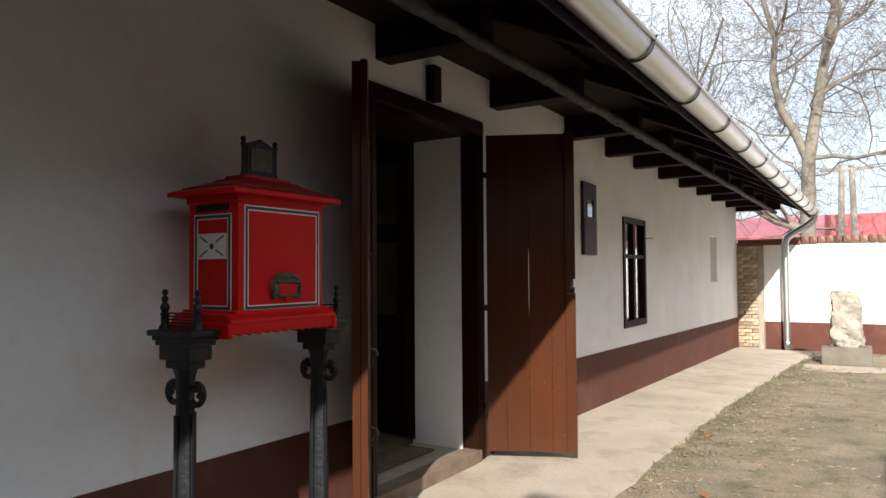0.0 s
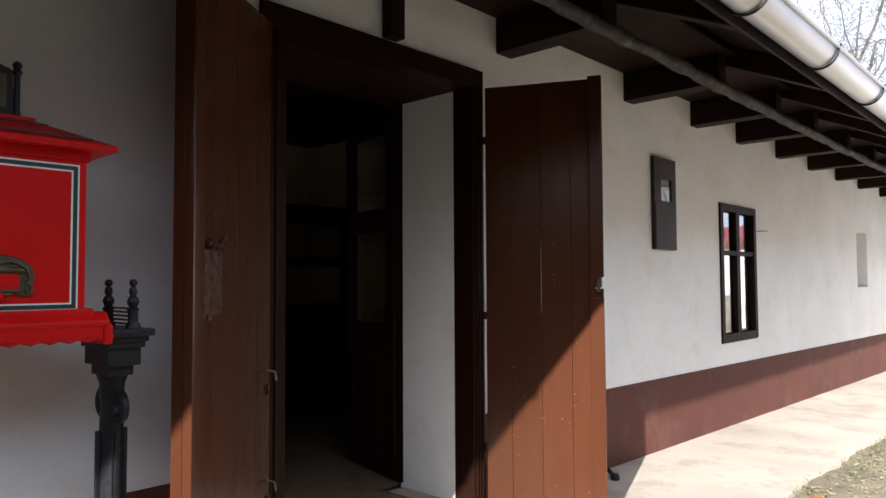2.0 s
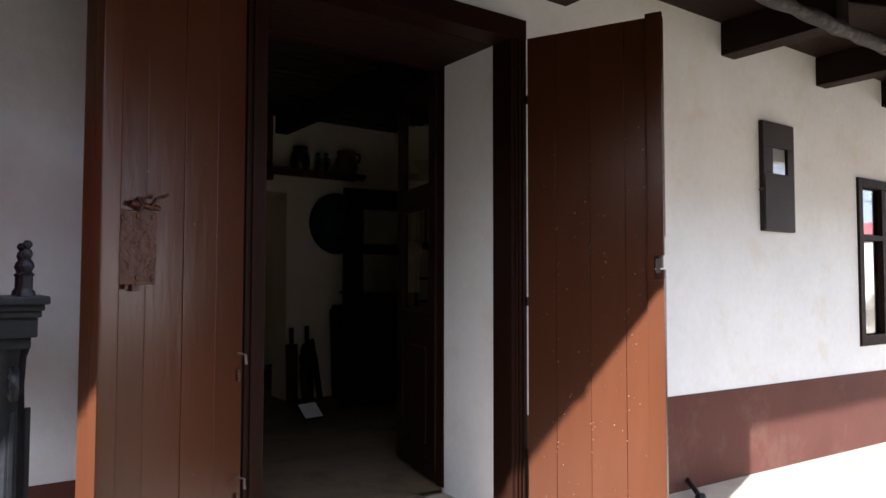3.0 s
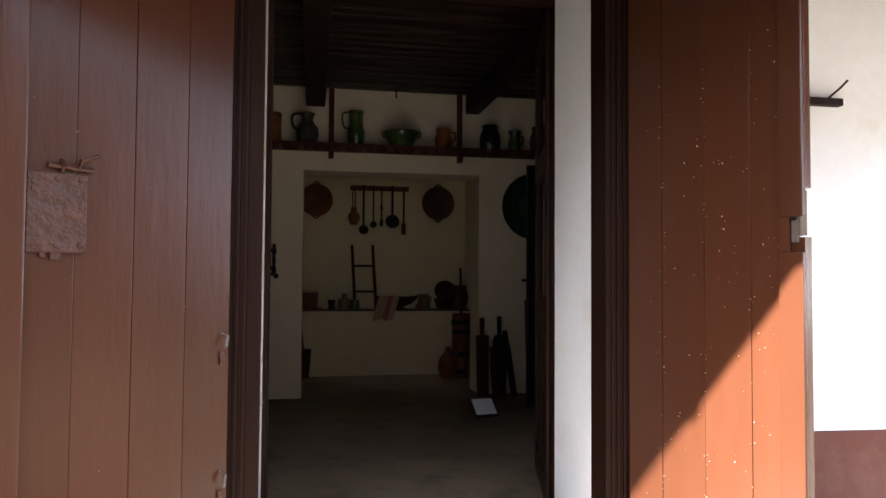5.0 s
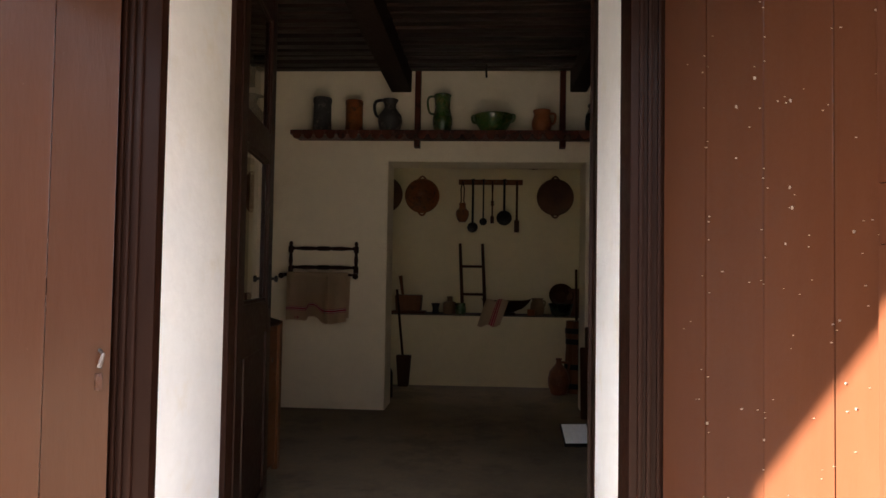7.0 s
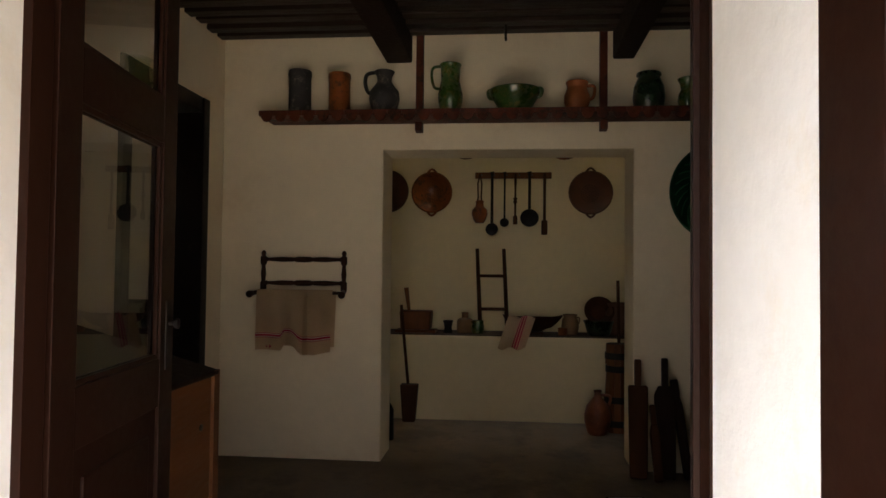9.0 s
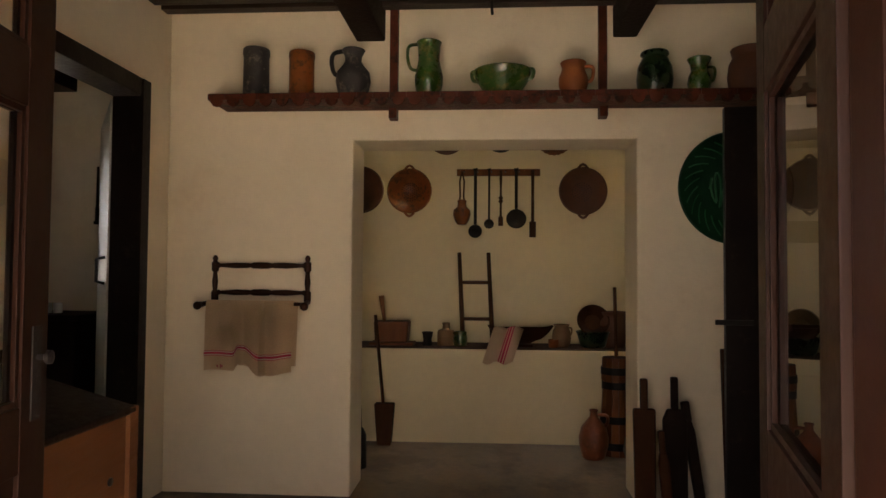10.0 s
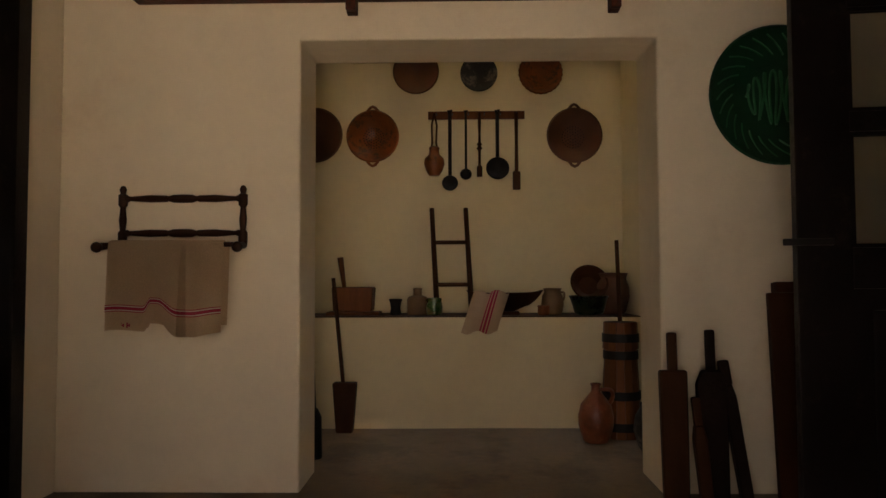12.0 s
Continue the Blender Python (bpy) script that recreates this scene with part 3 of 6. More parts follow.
part("latch", bm, WORN, lock, "small painted sliding latch")
bm = bag()
box(bm, wl - 0.15, 0.022, 1.062, wl - 0.125, 0.032, 1.082, 0.003)
box(bm, wl - 0.115, 0.022, 1.068, wl - 0.10, 0.030, 1.082, 0.003)
part("tongue", bm, WORN, lock)
for z in (0.83, 0.42):
    bm = bag()
    tube(bm, [(0.040, 0.018, z + 0.02), (0.034, 0.046, z + 0.012), (0.042, 0.055, z - 0.018)], [0.004, 0.005, 0.0055], 8)
    part("hook", bm, BARESTEEL, LEAF_L, "worn bare-metal hook")
    bm = bag()
    box(bm, 0.032, 0.019, z - 0.075, 0.048, 0.027, z - 0.035, 0.003)
    part("keeper", bm, WORN, LEAF_L)


def flakes(leaf, width, side, count, lo, hi, small, seed):
    """Flaked paint: small ragged spots, many of them along the joints between the boards."""
    rng_ = random.Random(seed)
    bm_ = bag()
    joints = (0.16, 0.315, 0.465, 0.578)
    for _ in range(count):
        u = rng_.choice(joints) + rng_.gauss(0, 0.006) if rng_.random() < 0.35 else width * (0.12 + 0.82 * rng_.random() ** 0.7)
        z = lo + (hi - lo) * rng_.random() ** 1.2
        r = small * (0.5 + 1.6 * rng_.random() ** 3)
        tall = rng_.uniform(0.6, 1.9)
        ring = []
        for k in range(7):
            a = 2 * math.pi * k / 7
            q = r * rng_.uniform(0.45, 1.25)
            ring.append((u + q * math.cos(a), z + q * tall * math.sin(a)))
        front = [bm_.verts.new((p, side * 0.0208, q)) for p, q in ring]
        back = [bm_.verts.new((p, side * 0.0150, q)) for p, q in ring]
        bm_.faces.new(front), bm_.faces.new(back[::-1])
        for k in range(7):
            bm_.faces.new((front[k], front[(k + 1) % 7], back[(k + 1) % 7], back[k]))
    part("paint_chips", bm_, CHIP, leaf, "flaked spots of bare wood")


flakes(LEAF_R, wr, -1, 190, 0.10, 1.75, 0.0012, 3)
flakes(LEAF_L, wl, 1, 26, 0.25, 1.7, 0.0010, 8)
# ragged bare wood where the batten has split at the strike plate
bm = bag()
box(bm, wr - 0.020, -0.024, 1.145, wr - 0.009, 0.012, 1.268, 0.002)
box(bm, wr - 0.032, -0.030, 1.125, wr - 0.016, -0.012, 1.185, 0.003)
part("split_edge", bm, BAREWOOD, LEAF_R, "grey bare wood of the split edge")
bm = bag()
box(bm, wr - 0.055, -0.026, 1.19, wr - 0.02, -0.018, 1.29, 0.002)
part("strike_plate", bm, IRON, LEAF_R)
# bracket of dark wood over the door
bm = bag()
box(bm, FX - 0.01, 3.53, 2.30, FX + 0.06, 3.62, 2.52, 0.006)
part("wooden_block", bm, DARKWOOD)
tagged(bpy.data.objects["wooden_block"], "dark wooden block fixed above the entrance", "block")

# board under the lintel
bm = bag()
box(bm, IX + 0.005, DL + 0.002, 2.188, FX - 0.11, DR - 0.002, 2.2, 0.002)
part("soffit_board", bm, DARKWOOD, frame_, "dark board under the lintel")

# ---- facade: window, meter box, small ironwork ----
win = thing("window_1", "dark brown four-pane casement window in the facade", "window", at(FX, 7.86, 1.24))
win["kind"] = "structure"
for y0, y1, z0, z1, nm in ((-0.43, -0.365, -0.60, 0.605, "stile"), (0.365, 0.43, -0.60, 0.605, "stile"), (-0.366, 0.366, 0.54, 0.605, "rail"),
                           (-0.366, 0.366, -0.60, -0.535, "rail"), (-0.04, 0.04, -0.536, 0.541, "mullion"), (-0.366, -0.039, 0.155, 0.195, "muntin"), (0.039, 0.366, 0.155, 0.195, "muntin")):
    bm = bag()
    t_ = 0.018 if nm in ("stile", "rail") else 0.006
    box(bm, -0.06, y0, z0, t_, y1, z1, 0.005)
    part(nm, bm, DARKWOOD, win)
for y0, y1 in ((-0.366, -0.04), (0.04, 0.366)):
    for z0, z1 in ((-0.536, 0.156), (0.194, 0.541)):
        bm = bag()
        box(bm, -0.034, y0, z0, -0.03, y1, z1)
        pane = part("pane", bm, GLASS_W, win, "clear glass pane")
        pane.visible_shadow = False
bm = bag()
box(bm, -0.02, -0.43, -0.612, 0.012, 0.43, -0.598, 0.004)
part("sill", bm, DARKWOOD, win)
bm = bag()
tube(bm, [(0.0, 0.50, 0.40), (0.03, 0.53, 0.40), (0.035, 0.62, 0.41), (0.03, 0.70, 0.405)], 0.004, 6)
ob = part("wire_hook", bm, IRON, None)
ob.location = (FX, 7.86, 1.24)
tagged(ob, "thin wire hook beside the window", "hook")
# unseen shell added behind the panes to shut out light from the back
wall("wall_room_back", "x", -5.7, -5.5, 5.95, 14.78, -0.1, 2.7, [], PLASTER_IN, "plain unseen wall added to keep the room behind the window dark", 0)
bm = bag()
box(bm, -5.5, 5.95, 2.60, IX, 14.78, 2.68)
box(bm, -5.5, 5.95, -0.12, IX, 14.78, 0.0)
setting("ceiling_room", bm, DARKWOOD, "unseen ceiling and floor added to keep the closed room dark", "ceiling")

GREYBOX = mat("grey_brown_paint", (0.030, 0.022, 0.019), 0.58, var=0.15, scale=4, bump=0.15, spec=0.2)
meter = thing("meter_box", "grey-brown wooden meter box with a small glass window", "meter box", at(FX, 6.352, 1.747))
bm = bag()
for y0, y1, z0, z1 in ((-0.18, 0.18, 0.185, 0.343), (-0.18, 0.18, -0.343, 0.02), (-0.18, -0.07, 0.0201, 0.1849), (0.10, 0.18, 0.0201, 0.1849)):
    box(bm, -0.005, y0, z0, 0.030, y1, z1, 0.004)
part("casing", bm, GREYBOX, meter)
bm = bag()
box(bm, 0.028, -0.17, -0.335, 0.034, 0.17, 0.0, 0.003)
part("door_panel", bm, GREYBOX, meter)
bm = bag()
box(bm, 0.002, -0.07, 0.02, 0.008, 0.10, 0.185)
part("meter", bm, PAPER, meter, "pale meter behind glass")
bm = bag()
box(bm, 0.018, -0.07, 0.02, 0.021, 0.10, 0.185)
part("pane", bm, GLASS, meter).visible_shadow = False
bm = bag()
tube(bm, [(0.0, -0.19, -0.09), (0.03, -0.205, -0.09), (0.035, -0.22, -0.08)], 0.005, 6)
part("hook", bm, IRON, meter)

bm = bag()
box(bm, FX - 0.01, 4.66, 1.660, FX + 0.028, 5.06, 1.688, 0.004)
tube(bm, [(FX + 0.02, 4.86, 1.683), (FX + 0.045, 4.885, 1.71), (FX + 0.05, 4.90, 1.735)], 0.003, 6)
tube(bm, [(FX + 0.02, 5.0, 1.685), (FX + 0.05, 5.03, 1.72), (FX + 0.06, 5.05, 1.745)], 0.004, 6)
tagged(part("wall_rail", bm, DARKWOOD, None), "narrow dark wooden rail with a hook on the facade", "rail")
bm = bag()
tube(bm, [(FX - 0.02, 5.42, 0.02), (FX + 0.09, 5.34, 0.0), (FX + 0.16, 5.29, -0.02)], 0.014, 8)
lathe(bm, [(0, -0.02), (0.026, -0.02), (0.03, 0.0), (0.022, 0.022), (0, 0.024)], 12, at(FX + 0.17, 5.285, -0.022))
tagged(part("door_holder", bm, IRON, None), "black iron door holder at the foot of the wall", "door holder")

# ---- the red letter box on its two cast-iron posts ----
mailbox = thing("letter_box", "glossy red enamel letter box with white and green lines", "letter box", at(-2.13, 1.88, 1.03))
bm = bag()
box(bm, -0.13, -0.22, 0.068, 0.13, 0.22, 0.475, 0.006)
body = part("body", bm, RED, mailbox)
bm = bag()
prism(bm, [(-0.155, 0.035), (0.155, 0.035), (0.158, 0.05), (0.148, 0.06), (0.134, 0.075), (-0.134, 0.075), (-0.148, 0.06), (-0.158, 0.05)], 0.55, at(0, -0.275, 0), 0.004)
box(bm, -0.14, -0.24, 0.062, 0.14, 0.24, 0.085, 0.006)
part("base_moulding", bm, RED, mailbox)
bm = bag()
for s in (-1, 1):
    box(bm, -0.155, s * 0.272 - 0.012, -0.012, 0.155, s * 0.272 + 0.012, 0.044, 0.008)
box(bm, 0.135, -0.26, 0.006, 0.152, 0.26, 0.040, 0.004)
for i in range(12):
    tube(bm, [(0.139, -0.245 + i * 0.0445, 0.008), (0.146, -0.2228 + i * 0.0445, 0.002), (0.139, -0.2005 + i * 0.0445, 0.008)], 0.006, 6)
part("skirt", bm, RED, mailbox, "red scalloped skirt under the box")
bm = bag()
box(bm, -0.137, -0.228, 0.470, 0.137, 0.228, 0.4985, 0.006)
v0 = [(-0.18, -0.278, 0.497), (0.18, -0.278, 0.497), (0.18, 0.278, 0.497), (-0.18, 0.278, 0.497)]
v1 = [(-0.18, -0.278, 0.513), (0.18, -0.278, 0.513), (0.18, 0.278, 0.513), (-0.18, 0.278, 0.513)]
v2 = [(-0.055, -0.115, 0.575), (0.055, -0.115, 0.575), (0.055, 0.115, 0.575), (-0.055, 0.115, 0.575)]
vs = [[bm.verts.new(p) for p in q] for q in (v0, v1, v2)]
bm.faces.new(vs[0]), bm.faces.new(vs[2])
for a, b in zip(vs, vs[1:]):
    for i in range(4):
        bm.faces.new((a[i], a[(i + 1) % 4], b[(i + 1) % 4], b[i]))
box(bm, -0.056, -0.117, 0.570, 0.056, 0.117, 0.584, 0.003)
lid = part("roof", bm, RED, mailbox, "red hipped lid")
for f in (0.22, 0.80):
    x_, y_, z_ = 0.18 - 0.125 * f, 0.278 - 0.163 * f, 0.514 + 0.062 * f
    for p, q in (((x_, -y_ * 0.93, z_), (x_, y_ * 0.93, z_)), ((-x_ * 0.9, -y_, z_), (x_ * 0.9, -y_, z_))):
        bm = bag()
        tube(bm, [p, q], 0.0032, 6)
        part("lid_line", bm, LINE_G, lid, "thin dark green line")


def border(face, u0, u1, z0, z1, inset, w, material, nm):
    for a, b, c, d in ((u0 + inset, u1 - inset, z1 - inset - w, z1 - inset), (u0 + inset, u1 - inset, z0 + inset, z0 + inset + w),
                       (u0 + inset, u0 + inset + w, z0 + inset + w, z1 - inset - w), (u1 - inset - w, u1 - inset, z0 + inset + w, z1 - inset - w)):
        bm = bag()
        if face == "front":
            box(bm, 0.1295, a, c, 0.1325, b, d)
        else:
            box(bm, a, -0.2225, c, b, -0.2195, d)
        part(nm, bm, material, body)


border("front", -0.192, 0.200, 0.082, 0.46, 0.0, 0.004, LINE_W, "white_line")
border("front", -0.192, 0.200, 0.082, 0.46, 0.004, 0.011, LINE_G, "green_line")
border("front", -0.192, 0.200, 0.082, 0.46, 0.015, 0.004, LINE_W, "white_line")
border("side", -0.098, 0.098, 0.082, 0.43, 0.0, 0.004, LINE_W, "white_line")
border("side", -0.098, 0.098, 0.082, 0.43, 0.004, 0.011, LINE_G, "green_line")
border("side", -0.098, 0.098, 0.082, 0.43, 0.015, 0.004, LINE_W, "white_line")
bm = bag()
box(bm, -0.085, -0.226, 0.440, 0.085, -0.2198, 0.466, 0.003)
part("letter_slot", bm, SOOT, body, "dark letter slot")
bm = bag()
box(bm, -0.075, -0.2235, 0.268, 0.072, -0.2195, 0.36)
env = part("envelope_plate", bm, LINE_W, body, "white plate with an envelope sign")
for sx in (-1, 1):
    for sz in (-1, 1):
        bm = bag()
        tube(bm, [(-0.0015 + sx * 0.022, -0.2245, 0.314 + sz * 0.014), (-0.0015 + sx * 0.062, -0.2245, 0.314 + sz * 0.036)], 0.0028, 5)
        part("fold_line", bm, LINE_G, env)
bm = bag()
lathe(bm, [(0, 0), (0.011, 0), (0.009, 0.004), (0, 0.004)], 14, at(-0.0015, -0.2232, 0.314, 0, 90))
part("seal", bm, CLAY_D, env)
PLATE = Matrix(((0, 1, 0, 0.1305), (1, 0, 0, 0.015), (0, 0, 1, 0.116), (0, 0, 0, 1)))
half = [(0.030, 0.004), (0.034, 0.012), (0.052, 0.004), (0.070, 0.002), (0.080, 0.012), (0.076, 0.028), (0.083, 0.045), (0.080, 0.068), (0.066, 0.086), (0.045, 0.098), (0.022, 0.104), (0.0, 0.106)]
bm = bag()
prism(bm, half + [(-x, z) for x, z in half[-2::-1]], 0.009, PLATE, 0.003)
handle = part("handle_plate", bm, BRASS, body, "dark bronze cast pull plate with scrolls")
bm = bag()
for sy in (-1, 1):
    tube(bm, [PLATE @ Vector((sy * (0.066 + 0.010 * math.sin(a) * (1 - a / 9)), 0.010, 0.022 + 0.012 * math.cos(a) * (1 - a / 9))) for a in (0.5 * k for k in range(15))], 0.0042, 6)
    tube(bm, [PLATE @ Vector((sy * x, 0.010, z)) for x, z in ((0.064, 0.034), (0.070, 0.052), (0.062, 0.072), (0.042, 0.086), (0.020, 0.090), (0.0, 0.084))], 0.005, 6)
tube(bm, [PLATE @ Vector((x, 0.012, 0.066 + 0.004 * math.cos(x * 30))) for x in (-0.056, -0.028, 0.0, 0.028, 0.056)], 0.0065, 8)
tube(bm, [PLATE @ Vector((x, 0.011, 0.018)) for x in (-0.050, -0.02, 0.02, 0.050)], 0.004, 6)
part("scrollwork", bm, BRASS, handle)
bm = bag()
box(bm, 0.1392, -0.026, 0.138, 0.1412, 0.062, 0.174, 0.001)
box(bm, 0.1392, 0.002, 0.112, 0.1425, 0.030, 0.134, 0.003)
part("flap", bm, RED, handle, "red panel with a small tongue")
orn = thing("sign_ornament", "dark bronze framed crest on the letter box lid", "ornament", at(-2.13, 1.885, 1.618))
bm = bag()
prism(bm, [(-0.075, 0.0), (0.075, 0.0), (0.07, 0.125), (0.04, 0.135), (0.0, 0.15), (-0.04, 0.135), (-0.07, 0.125)], 0.018,
      Matrix(((0, 1, 0, -0.009), (1, 0, 0, 0), (0, 0, 1, 0), (0, 0, 0, 1))), 0.003)
part("plate", bm, IRON, orn)
bm = bag()
box(bm, 0.0085, -0.055, 0.022, 0.013, 0.055, 0.11, 0.003)
part("panel", bm, BRASS, orn, "blank bronze panel")
for s in (-1, 1):
    bm = bag()
    lathe(bm, [(0, 0), (0.012, 0), (0.008, 0.02), (0.008, 0.115), (0.013, 0.122), (0.008, 0.13), (0.012, 0.142), (0.006, 0.15), (0, 0.152)], 12, at(0, s * 0.082, 0))
    part("colonnette", bm, IRON, orn)


def iron_post(y, label):
    post = thing("iron_post", label, "post", at(-2.13, y, -0.035), "letter box posts")
    bm = bag()
    box(bm, -0.10, -0.10, 0.0, 0.10, 0.10, 0.05, 0.008)
    lathe(bm, [(0.085, 0.05), (0.08, 0.09), (0.06, 0.12), (0.055, 0.14)], 8, at(0, 0, 0, 22.5))
    part("foot", bm, IRON, post)
    bm = bag()
    lathe(bm, [(0.050, 0.13), (0.044, 0.5), (0.038, 0.80), (0.036, 0.86), (0.038, 0.89), (0.040, 0.93), (0.052, 0.96)], 8, Matrix.Diagonal((1.0, 0.82, 1, 1)) @ at(0, 0, 0, 22.5))
    for k in range(4):
        box(bm, 0.030, -0.006, 0.15, 0.044, 0.006, 0.80, 0.003, at(0, 0, 0, 90 * k))
    part("shaft", bm, IRON, post, "fluted cast-iron shaft")
    for s in (-1, 1):
        bm = bag()
        tube(bm, [(s * (0.058 + 0.034 * math.sin(a)), 0, 0.90 - 0.03 + 0.036 * math.cos(a)) for a in [0.35 * i for i in range(16)]] +
             [(s * (0.066 + 0.013 * math.sin(a)), 0, 0.875 + 0.013 * math.cos(a)) for a in [5.6 + 0.5 * i for i in range(8)]], 0.011, 8)
        part("scroll", bm, IRON, post)
    bm = bag()
    for h0, h1, w0 in ((0.955, 0.985, 0.060), (0.984, 1.035, 0.080), (1.034, 1.052, 0.092), (1.051, 1.068, 0.102), (1.067, 1.088, 0.118)):
        box(bm, -w0, -w0 * 0.60, h0, w0, w0 * 0.60, h1, 0.005)
    part("capital", bm, IRON, post)
    for s in (-1, 1):
        bm = bag()
        lathe(bm, [(0, 0), (0.022, 0), (0.020, 0.012), (0.014, 0.02), (0.014, 0.05), (0.018, 0.055), (0.011, 0.062), (0.017, 0.076), (0.013, 0.088), (0.008, 0.094),
                   (0.012, 0.105), (0.009, 0.116), (0.005, 0.119), (0.011, 0.127), (0.011, 0.133), (0.006, 0.140), (0, 0.141)], 14, at(s * 0.085, 0.02 if y > 1.9 else -0.02, 1.086))
        part("finial", bm, IRON, post)
    bm = bag()
    for k in range(5):
        tube(bm, [(-0.085, 0.02 if y > 1.9 else -0.02, 1.10 + k * 0.011), (0.085, 0.02 if y > 1.9 else -0.02, 1.10 + k * 0.011)], 0.003, 6)
    part("rail_bars", bm, IRON, post)
    return post


iron_post(1.545, "black cast-iron post under the letter box")
iron_post(2.225, "black cast-iron post under the letter box, beside the door")

# ---- the end of the yard ----
def brick_box(w, d, h):
    return mesh_of("brick", box(bag(), -w / 2, -d / 2, -h / 2, w / 2, d / 2, h / 2, 0.006), BRICK)


ywall = wall("wall_yard", "y", 14.90, 15.25, -1.95, 9.0, -0.6, 1.755, [], PLASTER, "white limewashed yard wall with a brick coping")
band_bm = bag()
box(band_bm, -1.94, 14.888, -0.5, 9.0, 14.905, 0.265, 0.003)
setting("baseboard_3", band_bm, DADO, "reddish-brown base band of the yard wall", "base band")
bm = bag()
box(bm, FX - 0.02, 14.83, -0.6, -1.952, 15.2, 1.735)
pier = setting("wall_pier", bm, MORTAR, "brick pier between the house and the yard wall", "pier")
bm = bag()
box(bm, FX + 0.0, 14.78, 1.742, -1.56, 15.28, 1.79, 0.008)
box(bm, FX + 0.02, 14.82, 1.79, -1.58, 15.24, 1.86, 0.02)
setting("coping", bm, TILE, "dark weathered coping over the pier", "coping")

# unseen walls added to close the place behind the camera and block sky light
wall("wall_gate", "y", -2.95, -2.75, FX, 1.9, -0.3, 2.6, [], BLOCKWOOD, "tall dark plank wall, unseen, added to block light from behind", 0)
wall("wall_barn", "y", -3.15, -2.95, 0.7, 6.0, -0.3, 3.6, [], BLOCKWOOD, "taller dark plank wall, unseen, added to shade the near ground", 0)
wall("wall_gate_side", "x", 1.9, 2.1, -2.95, 0.6, -0.3, 2.8, [], BLOCKWOOD, "tall dark plank wall, unseen, added to block sky from the side", 0)
# unseen too: its height keeps low sky off the upper facade and out of the door
wall("wall_barn_side", "x", 6.0, 6.3, -3.15, 15.25, -0.6, 5.4, [], BLOCKBOARD, "tall plank wall across the yard, unseen, added to block low sky", 0)

PLINTH = mat("grey_plinth", (0.16, 0.14, 0.11), 0.9, var=0.2, scale=4, bump=0.5, bscale=40)
stone_thing = thing("stone_fragment", "weathered rough limestone fragment standing on a concrete plinth", "stone carving", at(-0.50, 12.62, -0.24))
bm = bag()
box(bm, -0.34, -0.27, 0.0, 0.34, 0.27, 0.30, 0.02)
part("plinth", bm, PLINTH, stone_thing, "low grey concrete plinth")
bm = bag()
bmesh.ops.create_icosphere(bm, subdivisions=5, radius=1.0)
for v in bm.verts:
    p = v.co.copy()
    p = Vector((max(-0.72, min(0.72, p.x * 1.1)), max(-0.72, min(0.72, p.y * 1.1)), max(-0.8, min(0.8, p.z * 1.08))))
    taper = 1.0 - 0.16 * (p.z + 0.8) / 1.6
    q = Vector((p.x / 0.72 * 0.21 * taper, p.y / 0.72 * 0.20 * taper, (p.z + 0.8) / 1.6 * 0.86 + 0.29))
    d = noise.noise(q * 5) * 0.055 + noise.noise(q * 13) * 0.030 + noise.noise(q * 30) * 0.012 + 0.04 * abs(noise.noise((q.x * 4, q.y * 4, q.z * 14))) - 0.05 * max(0.0, noise.noise(q * 9 + Vector((3, 1, 2))) - 0.05)
    n_ = Vector((p.x, p.y, p.z * 0.4)).normalized()
    v.co = q + n_ * d
part("stone_block", bm, STONE, stone_thing, "rough-hewn pale limestone")

# far side of the street: red sheet roof, twin pole, bare trees
shed = thing("long_shed", "long low shed with a red sheet-metal roof", "shed")
bm = bag()
box(bm, -20, 40.5, -0.6, 30, 50, 3.0)
part("shed_wall", bm, PLASTER, shed)
bm = bag()
prism(bm, [(40.0, 3.02), (45.0, 4.4), (50.5, 3.02), (50.5, 2.9), (40.0, 2.9)], 18.0, Matrix(((0, 1, 0, -20.2), (1, 0, 0, 0), (0, 0, 1, -0.02), (0, 0, 0, 1))))
part("roof", bm, ROOFRED, shed)
bm = bag()
box(bm, -2.2, 39.8, 2.9, 30, 40.2, 4.02)
part("fascia", bm, ROOFRED, shed, "red sheet fascia")
for i in range(60):
    bm = bag()
    box(bm, -2.1 + i * 0.5, 39.77, 2.9, -2.06 + i * 0.5, 39.81, 4.02)
    if i == 0:
        rib = part("rib", bm, ROOFRED, shed)
    else:
        bm.free()
        ob = new("rib", rib.data)
        ob.parent, ob.location = shed, (i * 0.5, 0, 0)
pole = thing("utility_pole", "twin grey concrete utility pole", "pole", at(-1.13, 38, -0.3))
for s in (-1, 1):
    bm = bag()
    tube(bm, [(s * 0.36, 0, 0), (s * 0.20, 0, 6.5)], [0.17, 0.12], 8)
    part("mast", bm, POLE, pole)
bm = bag()
box(bm, -1.1, -0.08, 6.25, 1.1, 0.08, 6.4)
part("crossarm", bm, POLE, pole)
bm = bag()
for z in (6.45, 5.4):
    for s in (-1, 1):
        tube(bm, [(s * 0.9, 0, z), (s * 12.0, 0.5, z - 0.15), (s * 30.0, 1, z + 0.3)], 0.02, 4)
part("wires", bm, SOOT, pole)


